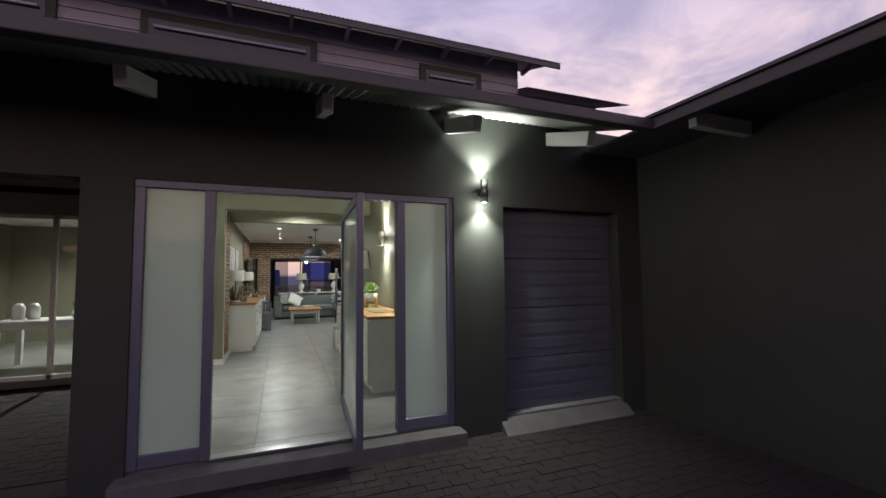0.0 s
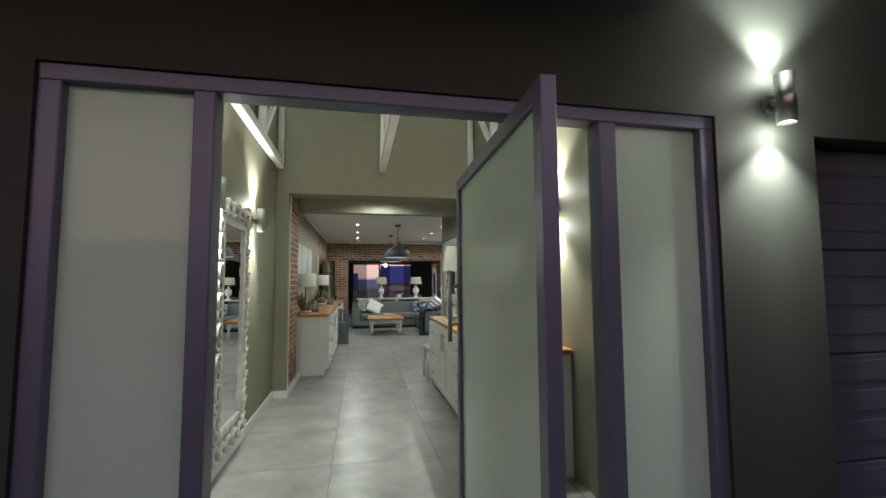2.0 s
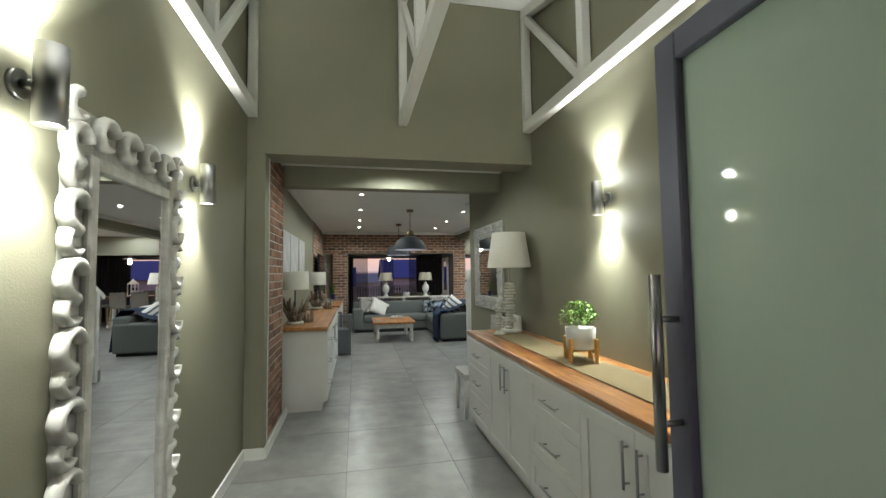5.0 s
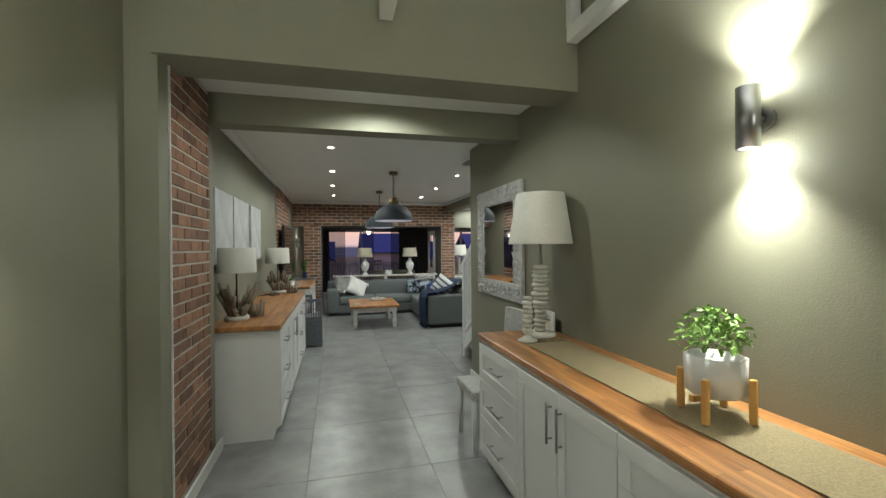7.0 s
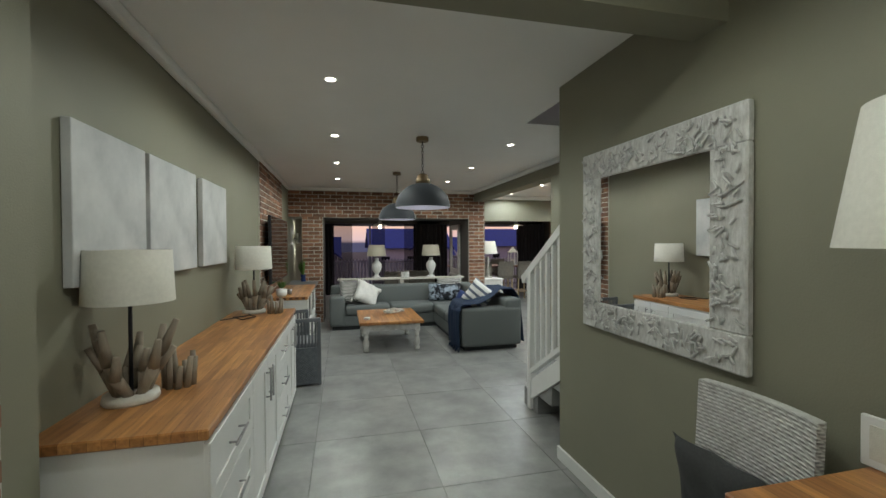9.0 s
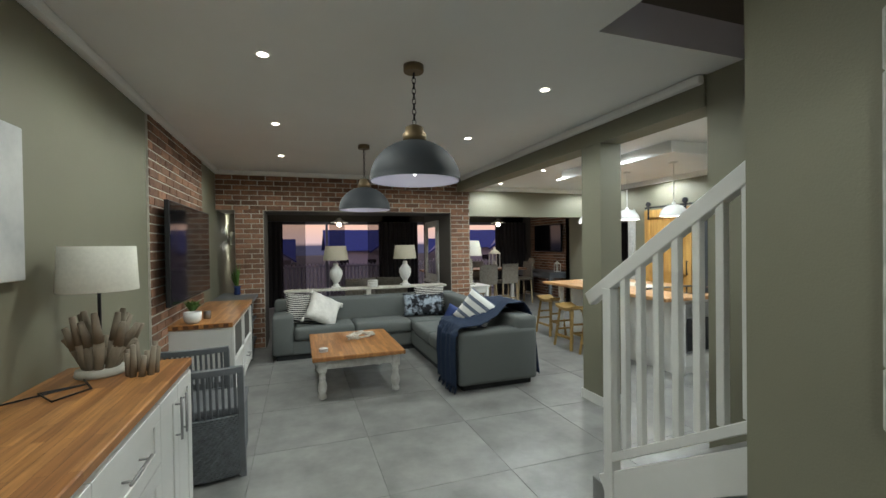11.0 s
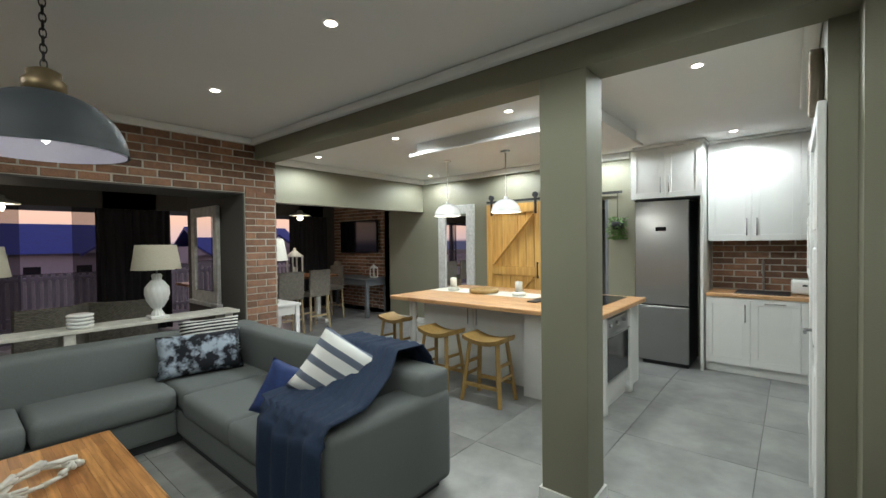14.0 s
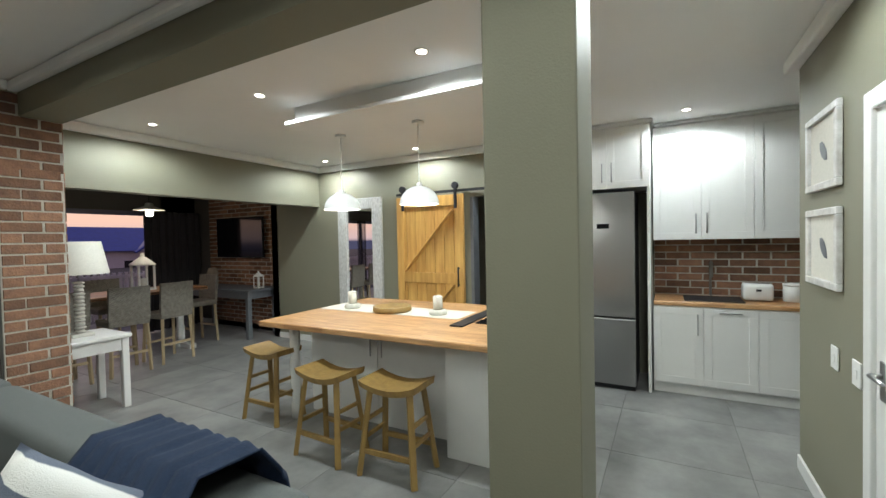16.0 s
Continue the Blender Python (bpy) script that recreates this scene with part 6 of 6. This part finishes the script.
t = thing("leaner_mirror", "tall mirror in a rough whitewashed wooden frame", "mirror", (BX, 15.42, 0.05))
part("glass", boxes((-0.03, -0.024, -0.25, 0.25, 0.15, 2.0)), MIRROR, t)
for s in ((-0.40, -0.24, 0, 2.16), (0.24, 0.40, 0, 2.16), (-0.24, 0.24, 0, 0.16), (-0.24, 0.24, 2.0, 2.16)):
    part("frame_board", boxes((-0.06, -0.004, *s), bevel=0.012), WHITEWASH, t)
t = thing("hanging_plant", "trailing green plant hanging on the wall", "plant", (BX - 0.10, 12.60, 1.70))
part("basket", lathe(bmesh.new(), [(0.05, 0.0), (0.08, 0.04), (0.08, 0.10), (0.07, 0.10)]), DARKMETAL, t)
b = bmesh.new()
rng = random.Random(5)
for k in range(260):
    a, r = rng.uniform(0, 6.28), rng.uniform(0.02, 0.14)
    c = Vector((r * math.cos(a) * 0.6, r * math.sin(a), rng.uniform(-0.14, 0.16)))
    m = Matrix.Translation(c) @ Euler((rng.uniform(-1, 1), rng.uniform(-1, 1), a)).to_matrix().to_4x4()
    b.faces.new([b.verts.new(m @ Vector(p)) for p in ((-0.03, 0, 0), (0, -0.014, 0.004), (0.033, 0, -0.008), (0, 0.014, 0.004))])
part("leaves", b, LEAF, t)
b = bmesh.new()
rod(b, (0, 0, 0.1), (0.02, 0, 0.50), 0.004)
part("hanger", b, DARKMETAL, t)

# ---- room beyond the courtyard opening ----
setting("wall_side_room", boxes((-6.0, -5.85, 7.2, 12.0, 0, 2.7), (-6.0, -1.3, 11.9, 12.0, 0, 2.7), (-6.0, -1.3, 7.0, 7.2, 2.40, 3.4), (-6.0, -4.6, 7.0, 7.2, 0, 2.4), (-1.42, -1.30, 7.2, 11.9, 0, 2.7)), OLIVE, "olive wall of the side room", "wall")
setting("ceiling_side_room", boxes((-6.0, -1.3, 7.0, 12.0, 2.7, 2.8)), WHITE_CEIL, "white side room ceiling", "ceiling")
setting("floor_side_room", boxes((-6.0, -1.3, 7.0, 12.0, -0.006, 0.0)), TILE, "grey tiled floor of the side room", "floor")
t = thing("glass_door", "tall glass sliding door to the side room", "door", (-2.95, 7.1, 0))
for x in (-1.62, -0.2, 1.5):
    part("stile", boxes((x, x + 0.06, -0.03, 0.03, 0, 2.40)), WHITE, t)
part("head", boxes((-1.62, 1.56, -0.03, 0.03, 2.34, 2.40)), WHITE, t)
part("sill", boxes((-1.62, 1.56, -0.03, 0.03, 0.0, 0.05)), WHITE, t)
gp = part("pane", boxes((-1.56, 1.5, -0.004, 0.004, 0.05, 2.34)), GLASS, t)
gp.visible_shadow = False
t = thing("white_table", "white painted table in the side room", "table", (-3.45, 8.2, 0))
part("tabletop", boxes((-0.75, 0.75, -0.40, 0.40, 0.74, 0.78), bevel=0.005), WHITE, t)
for x in (-0.66, 0.66):
    for y in (-0.33, 0.33):
        part("leg", boxes((x - 0.04, x + 0.04, y - 0.04, y + 0.04, 0, 0.74), bevel=0.005), WHITE, t)
part("apron", boxes((-0.66, 0.66, -0.34, 0.34, 0.64, 0.74)), WHITE, t)
for k, x in enumerate((-4.0, -3.8)):
    t = thing("canister", "white canister on the side table", "canister", (x, 8.2, 0.78), group="side room canisters")
    part("body", lathe(bmesh.new(), [(0.08, 0), (0.085, 0.2), (0.05, 0.26), (0.0, 0.27)]), CERAMIC, t)
plant((-3.2, 8.15, 0.78), "potted plant on the white table", 40, 0.08, 0.22, 0.016, white_bowl)
t = thing("downlight", "small lit downlight in the side room", "downlight", (-3.3, 9.6, 2.7))
part("led", lathe(bmesh.new(), [(0.035, -0.006), (0.035, -0.002)]), LED, t)
lamp("side_room_beam", "SPOT", (-3.3, 9.6, 2.68), 420, target=(-3.3, 9.6, 0), cone=160)

# ---- pavers, bricks and tiles ----
pv = bmesh.new()
for i in range(44):
    for j in range(26):
        x, y = -5.2 + 0.205 * i + (0.1 if j % 2 else 0), 0.85 + 0.105 * j
        if y < 3.2:
            box(pv, x, x + 0.197, y, y + 0.098, -0.17, -0.152 + random.uniform(0, 0.006))
for i in range(18):
    for j in range(34):
        x, y = -4.6 + 0.205 * i + (0.1 if j % 2 else 0), 3.5 + 0.105 * j
        if x < -1.6:
            box(pv, x, x + 0.197, y, y + 0.098, -0.17, -0.152 + random.uniform(0, 0.006))
tagged(part("brick_pavers", pv, PAVER), "dark brick pavers laid in courses", "paving", kind="stuff")

BRICKS = {}


def brick_mesh(w):
    w = round(w, 2)
    if w not in BRICKS:
        BRICKS[w] = mesh_of(boxes((0.006, w - 0.006, -0.007, 0.004, 0.0062, 0.0708), bevel=0.003), "brick", BRICK)
    return BRICKS[w]


def lay(parent, m, width, z0, z1, hole=None):
    """Courses of bricks on the plane of m, whose x runs along the wall and whose -y faces the room."""
    k = 0
    z = z0
    while z < z1 - 0.03:
        x = 0.0
        first = 0.1175 if k % 2 else 0.235
        while x < width - 0.02:
            w = min(first if x == 0 else 0.235, width - x)
            if w > 0.03 and not (hole and hole(x + w / 2, z + 0.04)):
                ob = new("brick", brick_mesh(w))
                ob.parent = parent
                ob.matrix_local = m @ pose(x + random.uniform(-0.001, 0.001), random.uniform(-0.003, 0.003), z, 0, 0, random.uniform(-0.25, 0.25))
            x += w
        z += 0.077
        k += 1


def core(name, bm, label):
    return setting(name, bm, MORTAR, label, "wall")


big = bpy.data.objects["wall_brick_core"]
tagged(big, "brown brick surround of the wide opening", "wall")
lay(big, pose(-1.0, 15.438, 0), 4.12, 2.13, CEIL)
lay(big, pose(-0.74, 15.438, 0), 0.405, 0.0, 2.11)
lay(big, pose(2.76, 15.438, 0), 0.36, 0.0, 2.11)
lay(big, pose(3.122, 15.44, 0, 0, 0, 90), 0.70, 0.0, CEIL)
w = core("wall_brick_hall", boxes((-0.90, -0.882, 7.24, 8.02, 0, CEIL)), "brown brick reveal beside the hall opening")
lay(w, pose(-0.882, 7.252, 0, 0, 0, 90), 0.768, 0.09, CEIL)
setting("trim_brick_edge", boxes((-0.90, -0.866, 7.241, 7.251, 0, 2.6)), WHITE_CEIL, "pale edge bead beside the bricks", "trim")
w = core("wall_brick_media", boxes((-1.0, -0.985, 12.42, 14.43, 0, CEIL - 0.004)), "brown brick panel behind the television")
lay(w, pose(-0.985, 12.42, 0, 0, 0, 90), 2.01, 0.0, CEIL - 0.004)
w = core("wall_brick_patio", boxes((6.835, 6.85, 17.45, 19.5, 0, 2.6)), "brown brick panel behind the patio television")
lay(w, pose(6.835, 19.5, 0, 0, 0, -90), 2.05, 0.09, 2.6)
w = core("wall_brick_splashback", boxes((6.965, 6.98, 9.4, 11.58, 0.925, 1.53)), "brown brick splashback above the worktop")
lay(w, pose(6.965, 11.58, 0, 0, 0, -90), 2.18, 0.93, 1.53)

fl = bpy.data.objects["floor"]
P = 0.855
TILES = {}


def tile_of(w, d):
    key = round(w, 3), round(d, 3)
    if key not in TILES:
        TILES[key] = mesh_of(boxes((0.0018, key[0] - 0.0018, 0.0018, key[1] - 0.0018, -0.006, 0.0), bevel=0.0012), "tile", TILE)
    return TILES[key]


for i in range(-2, 10):
    for j in range(-8, 14):
        x, y = -0.175 + P * i, 9.255 + P * j
        x0, x1, y0, y1 = max(x, -1.16), min(x + P, 7.6), max(y, 3.06), min(y + P, 20.3)
        if x1 - x0 > 0.02 and y1 - y0 > 0.02:
            ob = new("tile", tile_of(x1 - x0, y1 - y0))
            ob.parent = fl
            ob.location = (x0, y0, 0)
